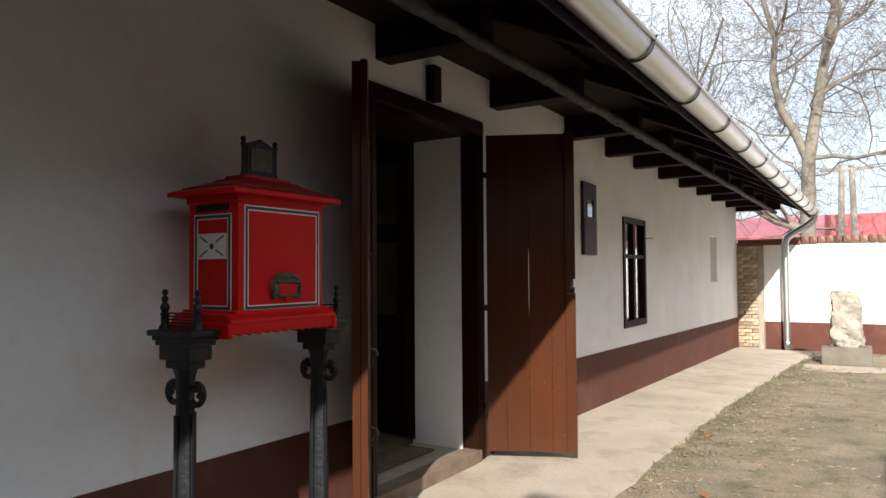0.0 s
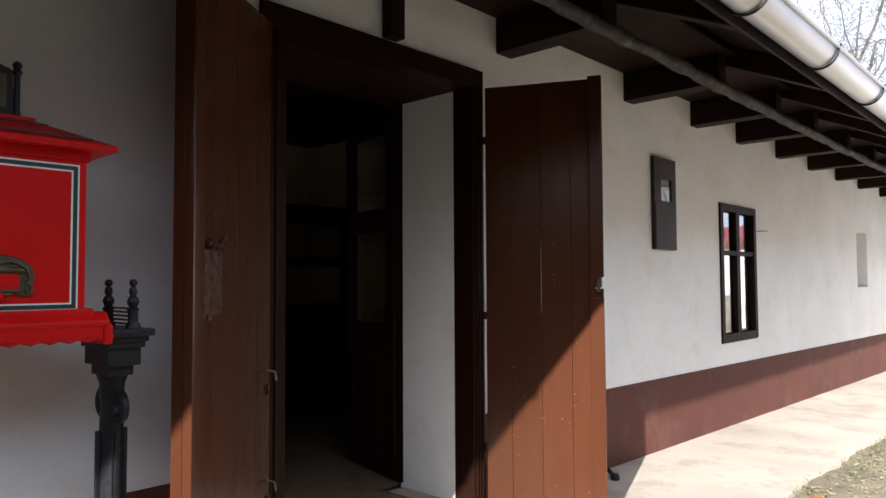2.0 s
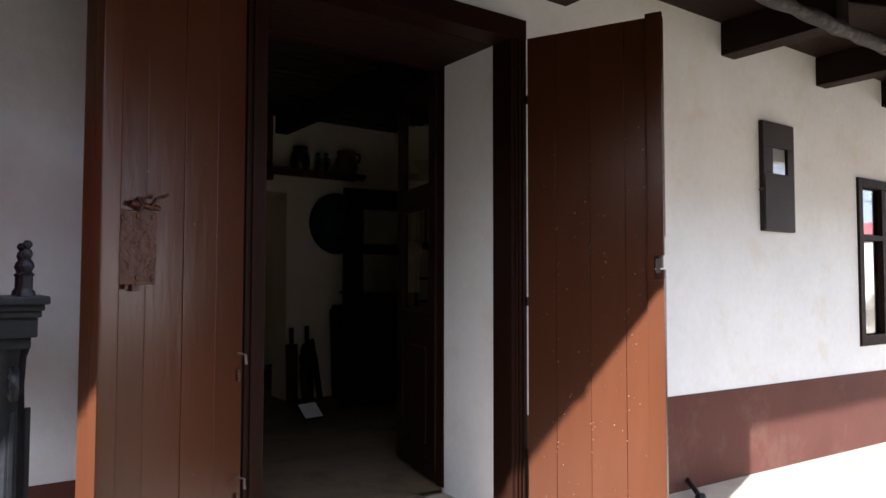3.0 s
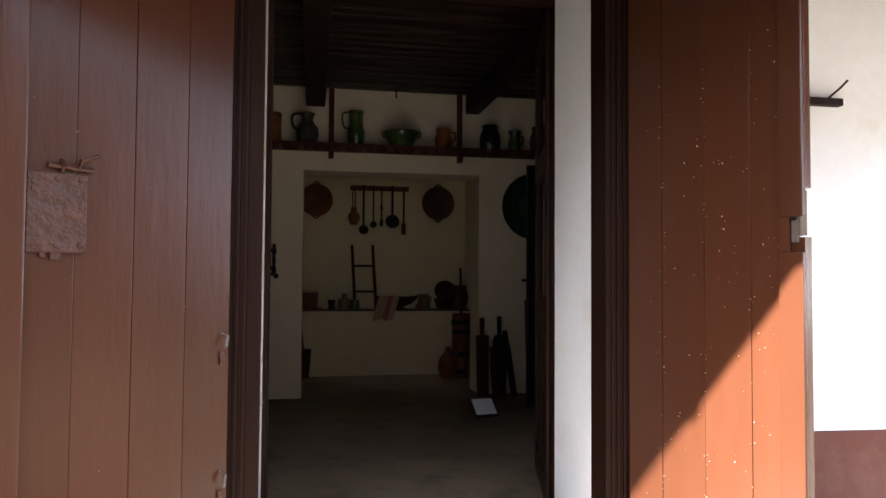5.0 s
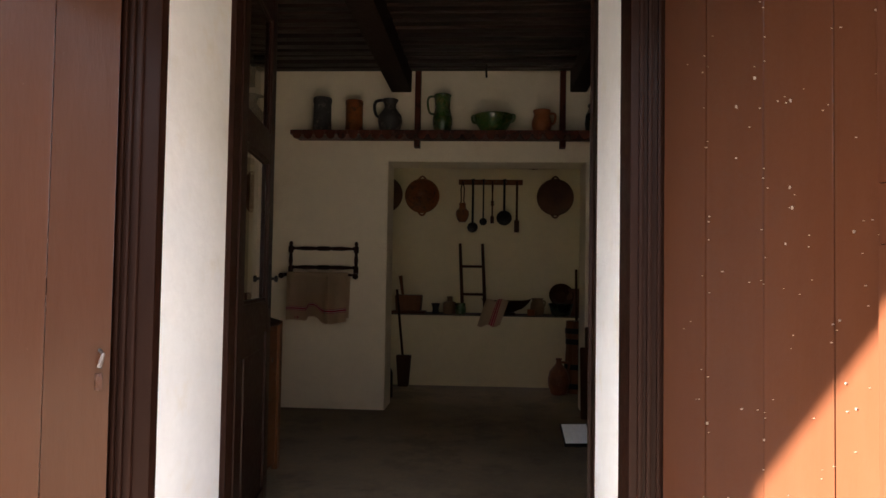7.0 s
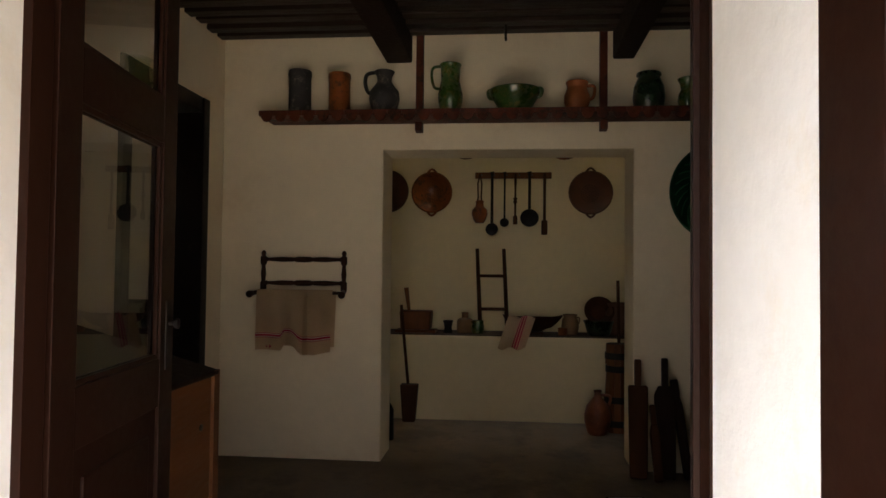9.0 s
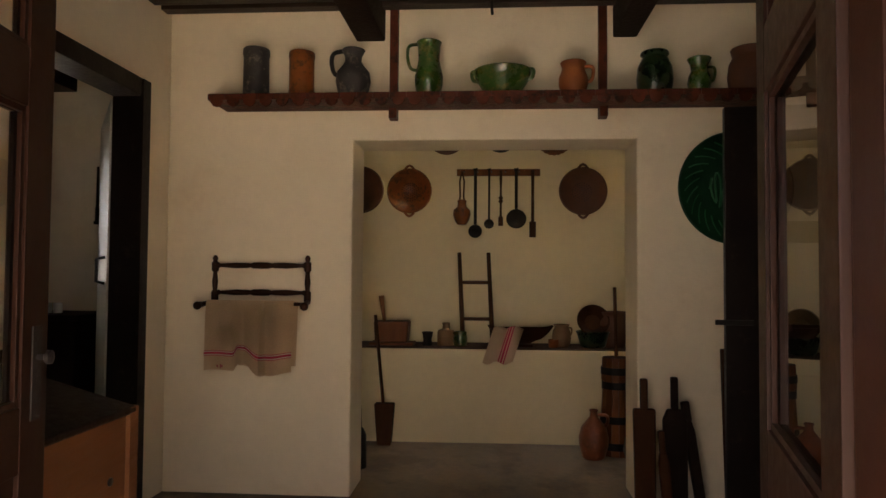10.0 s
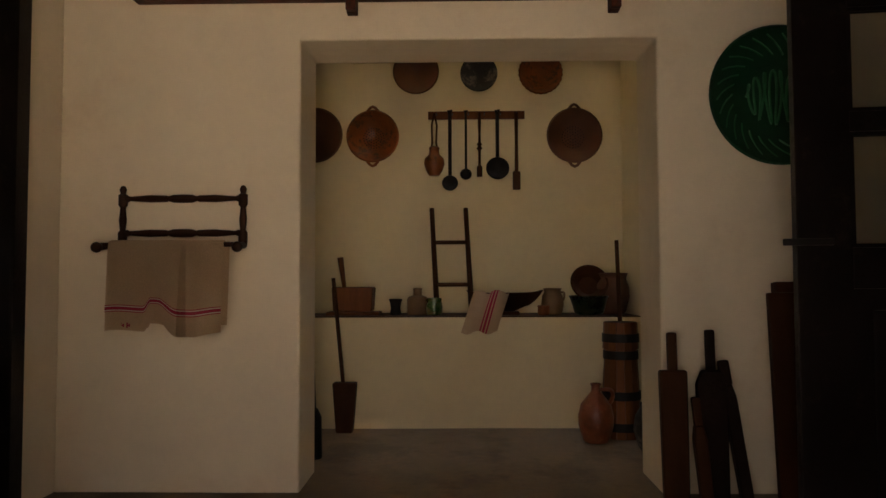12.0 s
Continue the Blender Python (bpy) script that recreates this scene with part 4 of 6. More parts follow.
def tree(name, base, height, label, seed, first, limbs=(), stems=()):
    """A bare plane tree: a tapered trunk that forks, limbs, and many fine twigs."""
    rng = random.Random(seed)
    root = thing(name, label, "tree", at(*base), "bare trees")
    thick, fine_ = [[], []], [[], []]

    def bar(store, pts, rs, n):
        verts, faces = store
        side = None
        o = len(verts)
        for i, p in enumerate(pts):
            d = (pts[min(i + 1, len(pts) - 1)] - pts[max(i - 1, 0)]).normalized()
            if side is None:
                side = d.orthogonal().normalized()
            side = (side - d * side.dot(d)).normalized()
            up = d.cross(side)
            for k in range(n):
                a = 2 * math.pi * k / n
                verts.append(tuple(p + rs[i] * (math.cos(a) * side + math.sin(a) * up)))
        for i in range(len(pts) - 1):
            for k in range(n):
                faces.append((o + i * n + k, o + i * n + (k + 1) % n, o + (i + 1) * n + (k + 1) % n, o + (i + 1) * n + k))

    def grow(p, d, length, r, level):
        steps = 6 if level < 3 else 4
        pts, rs = [p.copy()], [r]
        for i in range(steps):
            w = 0.10 + 0.075 * level
            d = (d + Vector((rng.gauss(0, w), rng.gauss(0, w), rng.gauss(0, w) + (0.10 if level < 3 else -0.02)))).normalized()
            p = p + d * length / steps
            pts.append(p.copy())
            rs.append(r * (1 - 0.55 * (i + 1) / steps))
        bar(thick if level < 3 else fine_, pts, rs, 8 if level < 2 else 5 if level < 3 else 3)
        if level >= 5 or length < 0.25:
            return
        kids = {0: 4, 1: 5, 2: 6, 3: 6, 4: 3}[level]
        for k in range(kids):
            i = rng.randint(2 if level < 2 else 1, steps)
            ax = Vector((rng.gauss(0, 1), rng.gauss(0, 1), rng.gauss(0, 0.7))).normalized()
            nd = (d * 0.75 + ax * (0.75 if level < 2 else 0.95)).normalized()
            grow(pts[i], nd, length * rng.uniform(0.55, 0.85), max(rs[i] * rng.uniform(0.42, 0.60), 0.008), level + 1)

    trunk = [Vector(q) for q in first]
    bar(thick, trunk, [0.27 - (0.10 if len(trunk) < 6 else 0.165) * i / (len(trunk) - 1) for i in range(len(trunk))], 12)
    for k in range(5):
        a = 2 * math.pi * k / 5 + rng.uniform(-0.3, 0.3)
        d = Vector((0.55 * math.cos(a), 0.35 * math.sin(a), 0.85)).normalized()
        grow(trunk[-1] - Vector((0, 0, rng.uniform(0, 0.8))), d, height * rng.uniform(0.36, 0.50), rng.uniform(0.075, 0.115), 1)
    for pts, ra, rb in stems:
        pts = [Vector(p) for p in pts]
        bar(thick, pts, [ra + (rb - ra) * i / (len(pts) - 1) for i in range(len(pts))], 10)
        for p in pts[1:]:
            for _ in range(2):
                d = Vector((rng.uniform(-1, 1), rng.uniform(-0.6, 0.6), rng.uniform(0.1, 0.9))).normalized()
                grow(p, d, rng.uniform(2.0, 3.4), rng.uniform(0.04, 0.065), 2)
    for p, d, ln, r in limbs:
        grow(Vector(p), Vector(d).normalized(), ln, r, 2)
    for store, nm, material, lab in ((thick, "trunk", BARK, "pale mottled trunk and limbs"), (fine_, "crown", TWIG, "bare crown of fine twigs")):
        me = bpy.data.meshes.new(nm)
        me.from_pydata(store[0], [], store[1])
        me.materials.append(material)
        me.shade_smooth()
        ob = new(nm, me)
        ob.parent = root
        tagged(ob, lab)


tree("plane_tree", (-1.95, 25, -0.4), 11.5, "bare plane tree with pale mottled forked trunk behind the wall", 4,
     [(0, 0, 0), (0.05, 0, 2.0), (0.08, 0, 3.6), (0.14, 0, 5.2), (0.36, 0, 6.5), (0.55, 0, 7.7), (0.80, 0.05, 9.2), (1.1, 0.1, 10.6)],
     [((0.0, 0, 2.9), (-1.0, -0.1, 0.34), 2.8, 0.17), ((0.2, 0, 5.2), (0.9, 0.1, 0.45), 4.0, 0.075), ((0.5, 0, 7.2), (0.9, -0.2, 0.55), 3.8, 0.075),
      ((0.3, 0, 6.2), (0.4, 0.9, 0.5), 3.5, 0.07), ((0.8, 0, 9.0), (0.75, 0.2, 0.6), 3.2, 0.07), ((0.6, 0, 8.0), (0.1, -0.9, 0.5), 3.0, 0.07), ((0.1, 0, 4.6), (-0.9, 0.2, 0.5), 3.2, 0.05)],
     [([(0.14, 0, 5.1), (-0.20, 0, 6.0), (-0.62, 0, 6.9), (-0.85, 0, 8.0), (-0.74, 0, 9.2), (-1.15, 0.1, 10.8), (-1.3, 0.1, 12.2)], 0.15, 0.06)])
tree("plane_tree", (3.6, 27, -0.4), 12.0, "bare plane tree with a wide crown beyond the wall", 11, [(0, 0, 0), (0.1, 0, 2.2), (-0.2, 0, 4.6)])
tree("plane_tree", (-8.6, 32, -0.4), 17.5, "bare plane tree rising behind the roof", 23, [(0, 0, 0), (0.1, 0, 2.5), (0.0, 0.1, 5.2)])
tree("plane_tree", (9.5, 33, -0.4), 13.5, "bare plane tree at the far end of the yard", 37, [(0, 0, 0), (0.1, 0, 2.5), (0.2, 0.1, 4.6)])

# dry leaves and grass on the yard
bm = bag()
prism(bm, [(-0.05, 0.0), (-0.02, 0.03), (0.0, 0.06), (0.03, 0.03), (0.06, 0.0), (0.02, -0.015), (0.0, -0.05), (-0.02, -0.015)], 0.002, at(0, 0, 0, 0, -70), 0)
for v in bm.verts:
    v.co.z += 0.02 + 0.25 * abs(v.co.x)
leaf_mesh = mesh_of("dry_leaf", bm, LEAF)
for i in range(7):
    x, y = [(-1.25, 5.75), (-0.95, 4.15), (-0.75, 6.3), (0.2, 7.4), (-1.05, 3.4), (0.6, 9.0), (-0.3, 8.4)][i]
    ob = new("dry_leaf", leaf_mesh)
    ob.matrix_world = pose(x, y, ground_z(y) - 0.012, 0, 0, 57 * i) @ Matrix.Scale(0.65 - 0.05 * i, 4)
    tagged(ob, "curled brown dry leaf on the soil", "leaf", "dry leaves")
rng = random.Random(5)
verts, faces = [], []
for i in range(2600):
    y = rng.uniform(2.5, 14.3)
    x = edge_x(y) + 0.03 + abs(rng.gauss(0, 0.10)) if i % 9 == 0 else rng.uniform(-1.1, 4.5)
    if i % 9 and noise.noise((x * 0.9, y * 0.9, 4)) < 0.12:
        continue
    z = ground_z(y) - 0.02
    for k in range(5):
        px, py = x + rng.gauss(0, 0.025), y + rng.gauss(0, 0.025)
        h, a, w = rng.uniform(0.012, 0.045), rng.uniform(0, 6.28), rng.uniform(0.002, 0.004)
        o = len(verts)
        verts += [(px - w * math.cos(a), py - w * math.sin(a), z), (px + w * math.cos(a), py + w * math.sin(a), z), (px + 0.6 * h * math.sin(a), py - 0.6 * h * math.cos(a), z + h)]
        faces.append((o, o + 1, o + 2))
me = bpy.data.meshes.new("grass")
me.from_pydata(verts, [], faces)
me.materials.append(GRASS)
tagged(new("grass", me), "sparse short grass on trodden soil", "grass", kind="stuff")
verts, faces = [], []
for i in range(2600):
    y = rng.uniform(2.0, 14.3)
    x = edge_x(y) + rng.gauss(0.1, 0.14) if i % 2 else rng.uniform(-1.2, 3.5)
    z, r = ground_z(y) - 0.016, rng.uniform(0.004, 0.016)
    o = len(verts)
    verts += [(x + r * dx * rng.uniform(0.6, 1.1), y + r * dy * rng.uniform(0.6, 1.1), z + r * dz) for dx, dy, dz in ((1, 0, 0), (0, 1, 0), (-1, 0, 0), (0, -1, 0), (0, 0, 0.7), (0, 0, -0.6))]
    for a, b in ((0, 1), (1, 2), (2, 3), (3, 0)):
        faces += [(o + a, o + b, o + 4), (o + b, o + a, o + 5)]
straw_v, straw_f = [], []
for i in range(3200):
    y = rng.uniform(2.2, 14.4)
    x = edge_x(y) + 0.05 + abs(rng.gauss(0, 0.5)) if i % 3 == 0 else rng.uniform(-1.15, 3.6)
    if i % 3 and noise.noise((x * 1.7, y * 1.7, 9)) < -0.10:
        continue
    a, ln, w, z = rng.uniform(0, 6.28), rng.uniform(0.008, 0.035), rng.uniform(0.002, 0.007), ground_z(y) - 0.010 + rng.uniform(0, 0.006)
    c, d = math.cos(a), math.sin(a)
    o = len(straw_v)
    straw_v += [(x - c * ln, y - d * ln, z), (x - d * w, y + c * w, z + 0.004), (x + c * ln, y + d * ln, z + rng.uniform(0, 0.01)), (x + d * w, y - c * w, z + 0.003), (x, y, z - 0.004)]
    straw_f += [(o, o + 1, o + 2, o + 3), (o, o + 4, o + 1), (o + 1, o + 4, o + 2), (o + 2, o + 4, o + 3), (o + 3, o + 4, o)]
me = bpy.data.meshes.new("litter")
me.from_pydata(straw_v, [], straw_f)
me.materials.append(STRAW)
tagged(new("litter", me), "pale straw and leaf crumbs strewn on the soil", "litter", kind="stuff")
me = bpy.data.meshes.new("pebbles")
me.from_pydata(verts, [], faces)
me.materials.append(SOIL)
tagged(new("pebbles", me), "small stones and crumbs along the walk's edge", "pebbles", kind="stuff")

# ---- doors between entrance and kitchen ----
def glazed_leaf(name, hinge, free, z1, stile, panes, top_of_panel, label, wood, handle_side):
    d = Vector(free) - Vector(hinge)
    w = d.length
    leaf = thing(name, label, "door", pose(hinge[0], hinge[1], FLOOR + 0.012, 0, 0, math.degrees(math.atan2(d.y, d.x))))
    leaf["kind"] = "structure"
    h = z1 - FLOOR - 0.012
    zo = FLOOR + 0.012
    for a, b in ((0.0, stile), (w - stile, w)):
        bm = bag()
        box(bm, a, -0.02, 0, b, 0.02, h, 0.004)
        part("stile", bm, wood, leaf)
    edges = [0.0] + [z - zo for p in panes for z in p] + [h]
    rails = [(0.0, 0.10)] + [(top_of_panel - zo, edges[1])] + [(edges[i], edges[i + 1]) for i in range(2, len(edges) - 1, 2)]
    for a, b in rails:
        bm = bag()
        box(bm, stile, -0.0195, a, w - stile, 0.0195, b, 0.004)
        part("rail", bm, wood, leaf)
    for p, q in panes:
        bm = bag()
        box(bm, stile, -0.003, p - zo, w - stile, 0.003, q - zo)
        part("pane", bm, GLASS, leaf, "old glass pane").visible_shadow = False
        for s in (-1, 1):
            bm = bag()
            for a, b, c, e in ((stile, stile + 0.012, p - zo, q - zo), (w - stile - 0.012, w - stile, p - zo, q - zo), (stile, w - stile, p - zo, p - zo + 0.012), (stile, w - stile, q - zo - 0.012, q - zo)):
                box(bm, a, s * 0.004, c, b, s * 0.014, e, 0.002)
            part("glazing_bead", bm, wood, leaf)
    bm = bag()
    box(bm, stile, -0.010, 0.10, w - stile, 0.010, top_of_panel - zo)
    box(bm, stile + 0.05, -0.018, 0.16, w - stile - 0.05, 0.018, top_of_panel - zo - 0.06, 0.012)
    part("panel", bm, wood, leaf)
    if handle_side == 1:
        bm = bag()
        for s in (-1, 1):
            box(bm, w - 0.065, s * 0.020, 0.82, w - 0.03, s * 0.024, 1.0, 0.002)
            lathe(bm, [(0, 0), (0.006, 0), (0.006, 0.015), (0.014, 0.02), (0.014, 0.028), (0, 0.032)], 10, at(w - 0.047, s * 0.022, 0.94, 0, -90 * s))
        part("handle", bm, SOOT, leaf, "dark iron door handle")
    if handle_side == 2:
        bm = bag()
        box(bm, w - 0.10, 0.0205, 0.915, w + 0.04, 0.034, 0.935, 0.003)
        part("bolt", bm, SOOT, leaf, "iron bolt standing out past the edge")
    return leaf


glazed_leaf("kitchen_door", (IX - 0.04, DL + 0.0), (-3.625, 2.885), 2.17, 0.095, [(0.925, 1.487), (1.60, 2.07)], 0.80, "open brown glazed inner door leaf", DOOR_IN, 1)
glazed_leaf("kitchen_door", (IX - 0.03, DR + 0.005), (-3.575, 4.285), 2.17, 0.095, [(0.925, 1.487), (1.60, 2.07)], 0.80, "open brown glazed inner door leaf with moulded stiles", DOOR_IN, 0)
glazed_leaf("room_door", (-5.02, 5.56), (-5.12, 4.70), 1.845, 0.155, [(0.98, 1.32), (1.38, 1.69)], 0.86, "open dark brown half-glazed door standing in the kitchen", BLACKWOOD, 2)
inner = thing("inner_frame", "brown inner door frame on the kitchen side", "door frame")
inner["kind"] = "structure"
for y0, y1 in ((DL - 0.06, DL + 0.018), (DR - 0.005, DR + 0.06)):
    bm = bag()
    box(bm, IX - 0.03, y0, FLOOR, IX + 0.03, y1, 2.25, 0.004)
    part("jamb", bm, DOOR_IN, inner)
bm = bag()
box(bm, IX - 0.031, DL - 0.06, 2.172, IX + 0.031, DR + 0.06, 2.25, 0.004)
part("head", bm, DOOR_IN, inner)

lining = thing("doorway_lining", "near-black timber lining of the parlour doorway", "door frame")
lining["kind"] = "structure"
for x0, x1 in ((-5.555, -5.50), (-4.74, -4.685)):
    bm = bag()
    box(bm, x0, 1.965, FLOOR, x1, 2.115, 2.10, 0.006)
    part("jamb", bm, BLACKWOOD, lining)
bm = bag()
box(bm, -5.555, 1.964, 2.02, -4.685, 2.116, 2.105, 0.006)
part("head", bm, BLACKWOOD, lining)
for x0, x1 in ((-5.56, -5.485), (-4.755, -4.68)):
    bm = bag()
    box(bm, x0, 2.112, FLOOR, x1, 2.128, 2.10, 0.004)
    part("architrave", bm, BLACKWOOD, lining)

pdoor = thing("parlour_door", "cream-painted door standing open into the parlour", "door", pose(-5.56, 1.945, FLOOR + 0.01, 0, 0, -147))
pdoor["kind"] = "structure"
bm = bag()
box(bm, 0, -0.02, 0, 0.82, 0.02, 1.95, 0.005)
part("leaf", bm, WHITEPAINT, pdoor)
bm = bag()
tube(bm, [(0.10, 0.022, 1.05), (0.10, 0.06, 1.06), (0.10, 0.06, 1.17), (0.10, 0.022, 1.18)], 0.008, 8)
part("handle", bm, IRON, pdoor)
hung = thing("hanging_bar", "long slim dark iron bar hung on the parlour wall", "iron bar", at(-6.6, 1.265, 1.48))
bm = bag()
tube(bm, [(0.012, 0, 0.10), (0.012, 0, 0.37)], [0.009, 0.007], 8)
part("rod", bm, SOOT, hung)
bm = bag()
box(bm, 0.001, -0.016, 0.0, 0.024, 0.016, 0.022, 0.003)
box(bm, 0.004, -0.010, 0.018, 0.020, 0.010, 0.11, 0.003)
part("grip", bm, SOOT, hung)

pwin = thing("window_2", "small parlour window with dark bars", "window", at(-6.72, 0.455, 1.53))
pwin["kind"] = "structure"
for y0, y1, z0, z1 in ((-0.335, -0.285, -0.45, 0.45), (0.285, 0.335, -0.45, 0.45), (-0.286, 0.286, 0.40, 0.45), (-0.286, 0.286, -0.45, -0.40), (-0.02, 0.02, -0.40, 0.40), (-0.286, 0.286, 0.10, 0.13), (-0.286, 0.286, -0.16, -0.13)):
    bm = bag()
    box(bm, -0.03, y0, z0, 0.03, y1, z1, 0.003)
    part("bar", bm, DARKWOOD, pwin)
bm = bag()
box(bm, -0.004, -0.286, -0.40, 0.0, 0.286, 0.40)
part("pane", bm, GLASS, pwin).visible_shadow = False
side = thing("sideboard", "near-black wooden sideboard in the parlour", "sideboard", at(-6.35, 0.97, FLOOR))
bm = bag()
box(bm, -0.22, -0.45, 0.05, 0.22, 0.45, 0.84, 0.006)
part("body", bm, DARKWOOD, side)
bm = bag()
box(bm, -0.24, -0.48, 0.84, 0.24, 0.48, 0.87, 0.006)
part("top", bm, DARKWOOD, side)
for k, y in enumerate((1.14, 1.205)):
    bm = bag()
    lathe(bm, [(0, 0), (0.026, 0), (0.026, 0.05), (0.024, 0.06), (0.022, 0.056), (0.022, 0.01), (0, 0.01)], 16)
    jar = part("salt_jar", bm, PAPER)
    jar.location = (-6.3, y, FLOOR + 0.871)
    tagged(jar, "small white jar on the sideboard", "jar", "small white jars")

# ---- kitchen: chest, towel rack, shelf and its pots ----
chest = thing("chest", "aged pine chest with a dark sloping lid", "chest", at(-3.88, 2.445, FLOOR))
bm = bag()
box(bm, -0.34, -0.315, 0.03, 0.34, 0.315, 0.72, 0.006)
part("body", bm, PINE, chest)
for sx in (-1, 1):
    bm = bag()
    box(bm, sx * 0.34 - 0.035, 0.300, 0.0, sx * 0.34 + 0.012, 0.328, 0.735, 0.004)
    part("corner_post", bm, PINE, chest)
bm = bag()
prism(bm, [(-0.32, 0.715), (0.33, 0.715), (0.33, 0.735), (-0.32, 0.915)], 0.72, Matrix(((0, 1, 0, -0.36), (1, 0, 0, 0), (0, 0, 1, 0), (0, 0, 0, 1))), 0.006)
part("lid", bm, DARKWOOD, chest, "dark sloping lid")
bm = bag()
lathe(bm, [(0, 0), (0.012, 0), (0.012, 0.004), (0, 0.006)], 10, at(-0.25, 0.315, 0.55, 0, -90))
part("knob", bm, IRON, chest)

SPIN = [(0.010, 0.0), (0.014, 0.03), (0.009, 0.05), (0.010, 0.08), (0.015, 0.22), (0.013, 0.36), (0.010, 0.38), (0.016, 0.42), (0.017, 0.5)]
SPIN = SPIN + [(r, 1 - z) for r, z in SPIN[-2::-1]]


def spindle(bm, a, b, fat=1.0):
    a, b = Vector(a), Vector(b)
    q = (b - a).to_track_quat("Z", "Y").to_matrix().to_4x4()
    lathe(bm, [(0, 0)] + [(r * fat, z * (b - a).length) for r, z in SPIN] + [(0, (b - a).length)], 14, Matrix.Translation(a) @ q)


rack = thing("towel_rack", "turned dark walnut towel rack hung on the wall", "towel rack", at(-5.79, 2.615, 1.03))
for s in (-1, 1):
    bm = bag()
    lathe(bm, [(0, -0.01), (0.013, -0.01), (0.018, 0.01), (0.018, 0.05), (0.011, 0.06), (0.015, 0.10), (0.010, 0.15), (0.018, 0.16), (0.018, 0.20), (0.010, 0.205), (0.014, 0.222), (0.008, 0.235), (0, 0.238)],
          14, at(0.012, s * 0.24, 0))
    part("upright", bm, TURNED, rack)
    bm = bag()
    tube(bm, [(0.0, s * 0.24, 0.0), (0.08, s * 0.25, -0.004), (0.155, s * 0.262, -0.012)], [0.014, 0.012, 0.015], 10)
    bmesh.ops.create_icosphere(bm, subdivisions=2, radius=0.021, matrix=at(0.165, s * 0.265, -0.014))
    part("arm", bm, TURNED, rack)
for z in (0.185, 0.048):
    bm = bag()
    spindle(bm, (0.012, -0.235, z), (0.012, 0.235, z))
    part("rail", bm, TURNED, rack)
bm = bag()
tube(bm, [(0.14, -0.265, -0.004), (0.14, 0.262, -0.004)], 0.009, 10)
part("rod", bm, TURNED, rack)

# towel: two folded layers over the rod, hem in three lobes
towel = thing("towel", "raw linen towel with red woven stripes over the rack's rod", "towel", at(-5.65, 2.615, 1.03))


def step_(u, a, w):
    x = max(0.0, min(1.0, (u - a) / w))
    return x * x * (3 - 2 * x)


def fold_at(u, v, seed):
    """Hanging cloth: a middle pleat that stands proud, and soft waves."""
    pleat = step_(u, 0.27, 0.16) * (1 - step_(u, 0.655, 0.03)) * (0.5 + 0.9 * max(0.0, u - 0.3))
    return v ** 0.6 * (0.085 * pleat + 0.014 * math.sin(u * 9.2 + seed) + 0.006 * math.sin(u * 23 + seed * 2) + 0.02 * (1 - step_(u, 0.0, 0.3)))


def hem_at(u, sag, seed):
    pleat = step_(u, 0.30, 0.08) * (1 - step_(u, 0.65, 0.03))
    return sag * (1.3 * pleat * (1 - 0.9 * step_(u, 0.45, 0.2)) + 0.35 * math.sin(u * 5.5 + seed) + 0.12 * math.sin(u * 14 + 1))


def cloth(y0, y1, z0, z1, off, seed, sag):
    bm = bag()
    nu, nv = 72, 26
    g = []
    for j in range(nv + 1):
        v = j / nv
        row_ = []
        for i in range(nu + 1):
            u = i / nu
            y = y0 + (y1 - y0) * u
            fold = fold_at(u, v, seed)
            hem = hem_at(u, sag, seed)
            z = z0 + (z1 - z0) * v + hem * v
            x = off + fold - 0.03 * (1 - v) * 0
            row_.append(bm.verts.new((x, y + 0.012 * v * math.sin(seed + 3 * u), z)))
        g.append(row_)
    for a, b in zip(g, g[1:]):
        for i in range(nu):
            bm.faces.new((a[i], a[i + 1], b[i + 1], b[i]))
    bmesh.ops.solidify(bm, geom=bm.faces[:], thickness=0.003)
    return bm, g


def stripe_on(y0, y1, z0, z1, off, seed, sag, va, vb):
    bm = bag()
    nu = 72
    prev = None
    for i in range(nu + 1):
        u = i / nu
        pair = []
        for v in (va, vb):
            y = y0 + (y1 - y0) * u
            fold = fold_at(u, v, seed)
            hem = hem_at(u, sag, seed)
            pair.append(bm.verts.new((off + fold + 0.0042, y + 0.012 * v * math.sin(seed + 3 * u), z0 + (z1 - z0) * v + hem * v)))
        if prev:
            bm.faces.new((prev[0], pair[0], pair[1], prev[1]))
        prev = pair
    return bm


FRONT = (-0.225, 0.205, 0.008, -0.335, 0.013, 0.6, 0.034)
BACK = (-0.235, 0.225, 0.008, -0.315, -0.016, 2.1, 0.016)
for nm, c in (("front_fold", FRONT), ("back_fold", BACK)):
    bm, g = cloth(*c)
    part(nm, bm, LINEN, towel)
bm = bag()
lathe(bm, [(0.012, -0.225), (0.014, -0.22), (0.014, 0.205), (0.012, 0.21)], 12, at(0, 0, 0, 0, -90))
part("top_fold", bm, LINEN, towel)
for va, vb, mt, nm in ((0.715, 0.724, STRIPE, "thin_stripe"), (0.728, 0.737, PALE, "pale_stripe"), (0.737, 0.772, STRIPE, "broad_stripe"), (0.772, 0.781, PALE, "pale_stripe"), (0.785, 0.794, STRIPE, "thin_stripe")):
    part(nm, stripe_on(*FRONT, va, vb), mt, towel)
bm = bag()
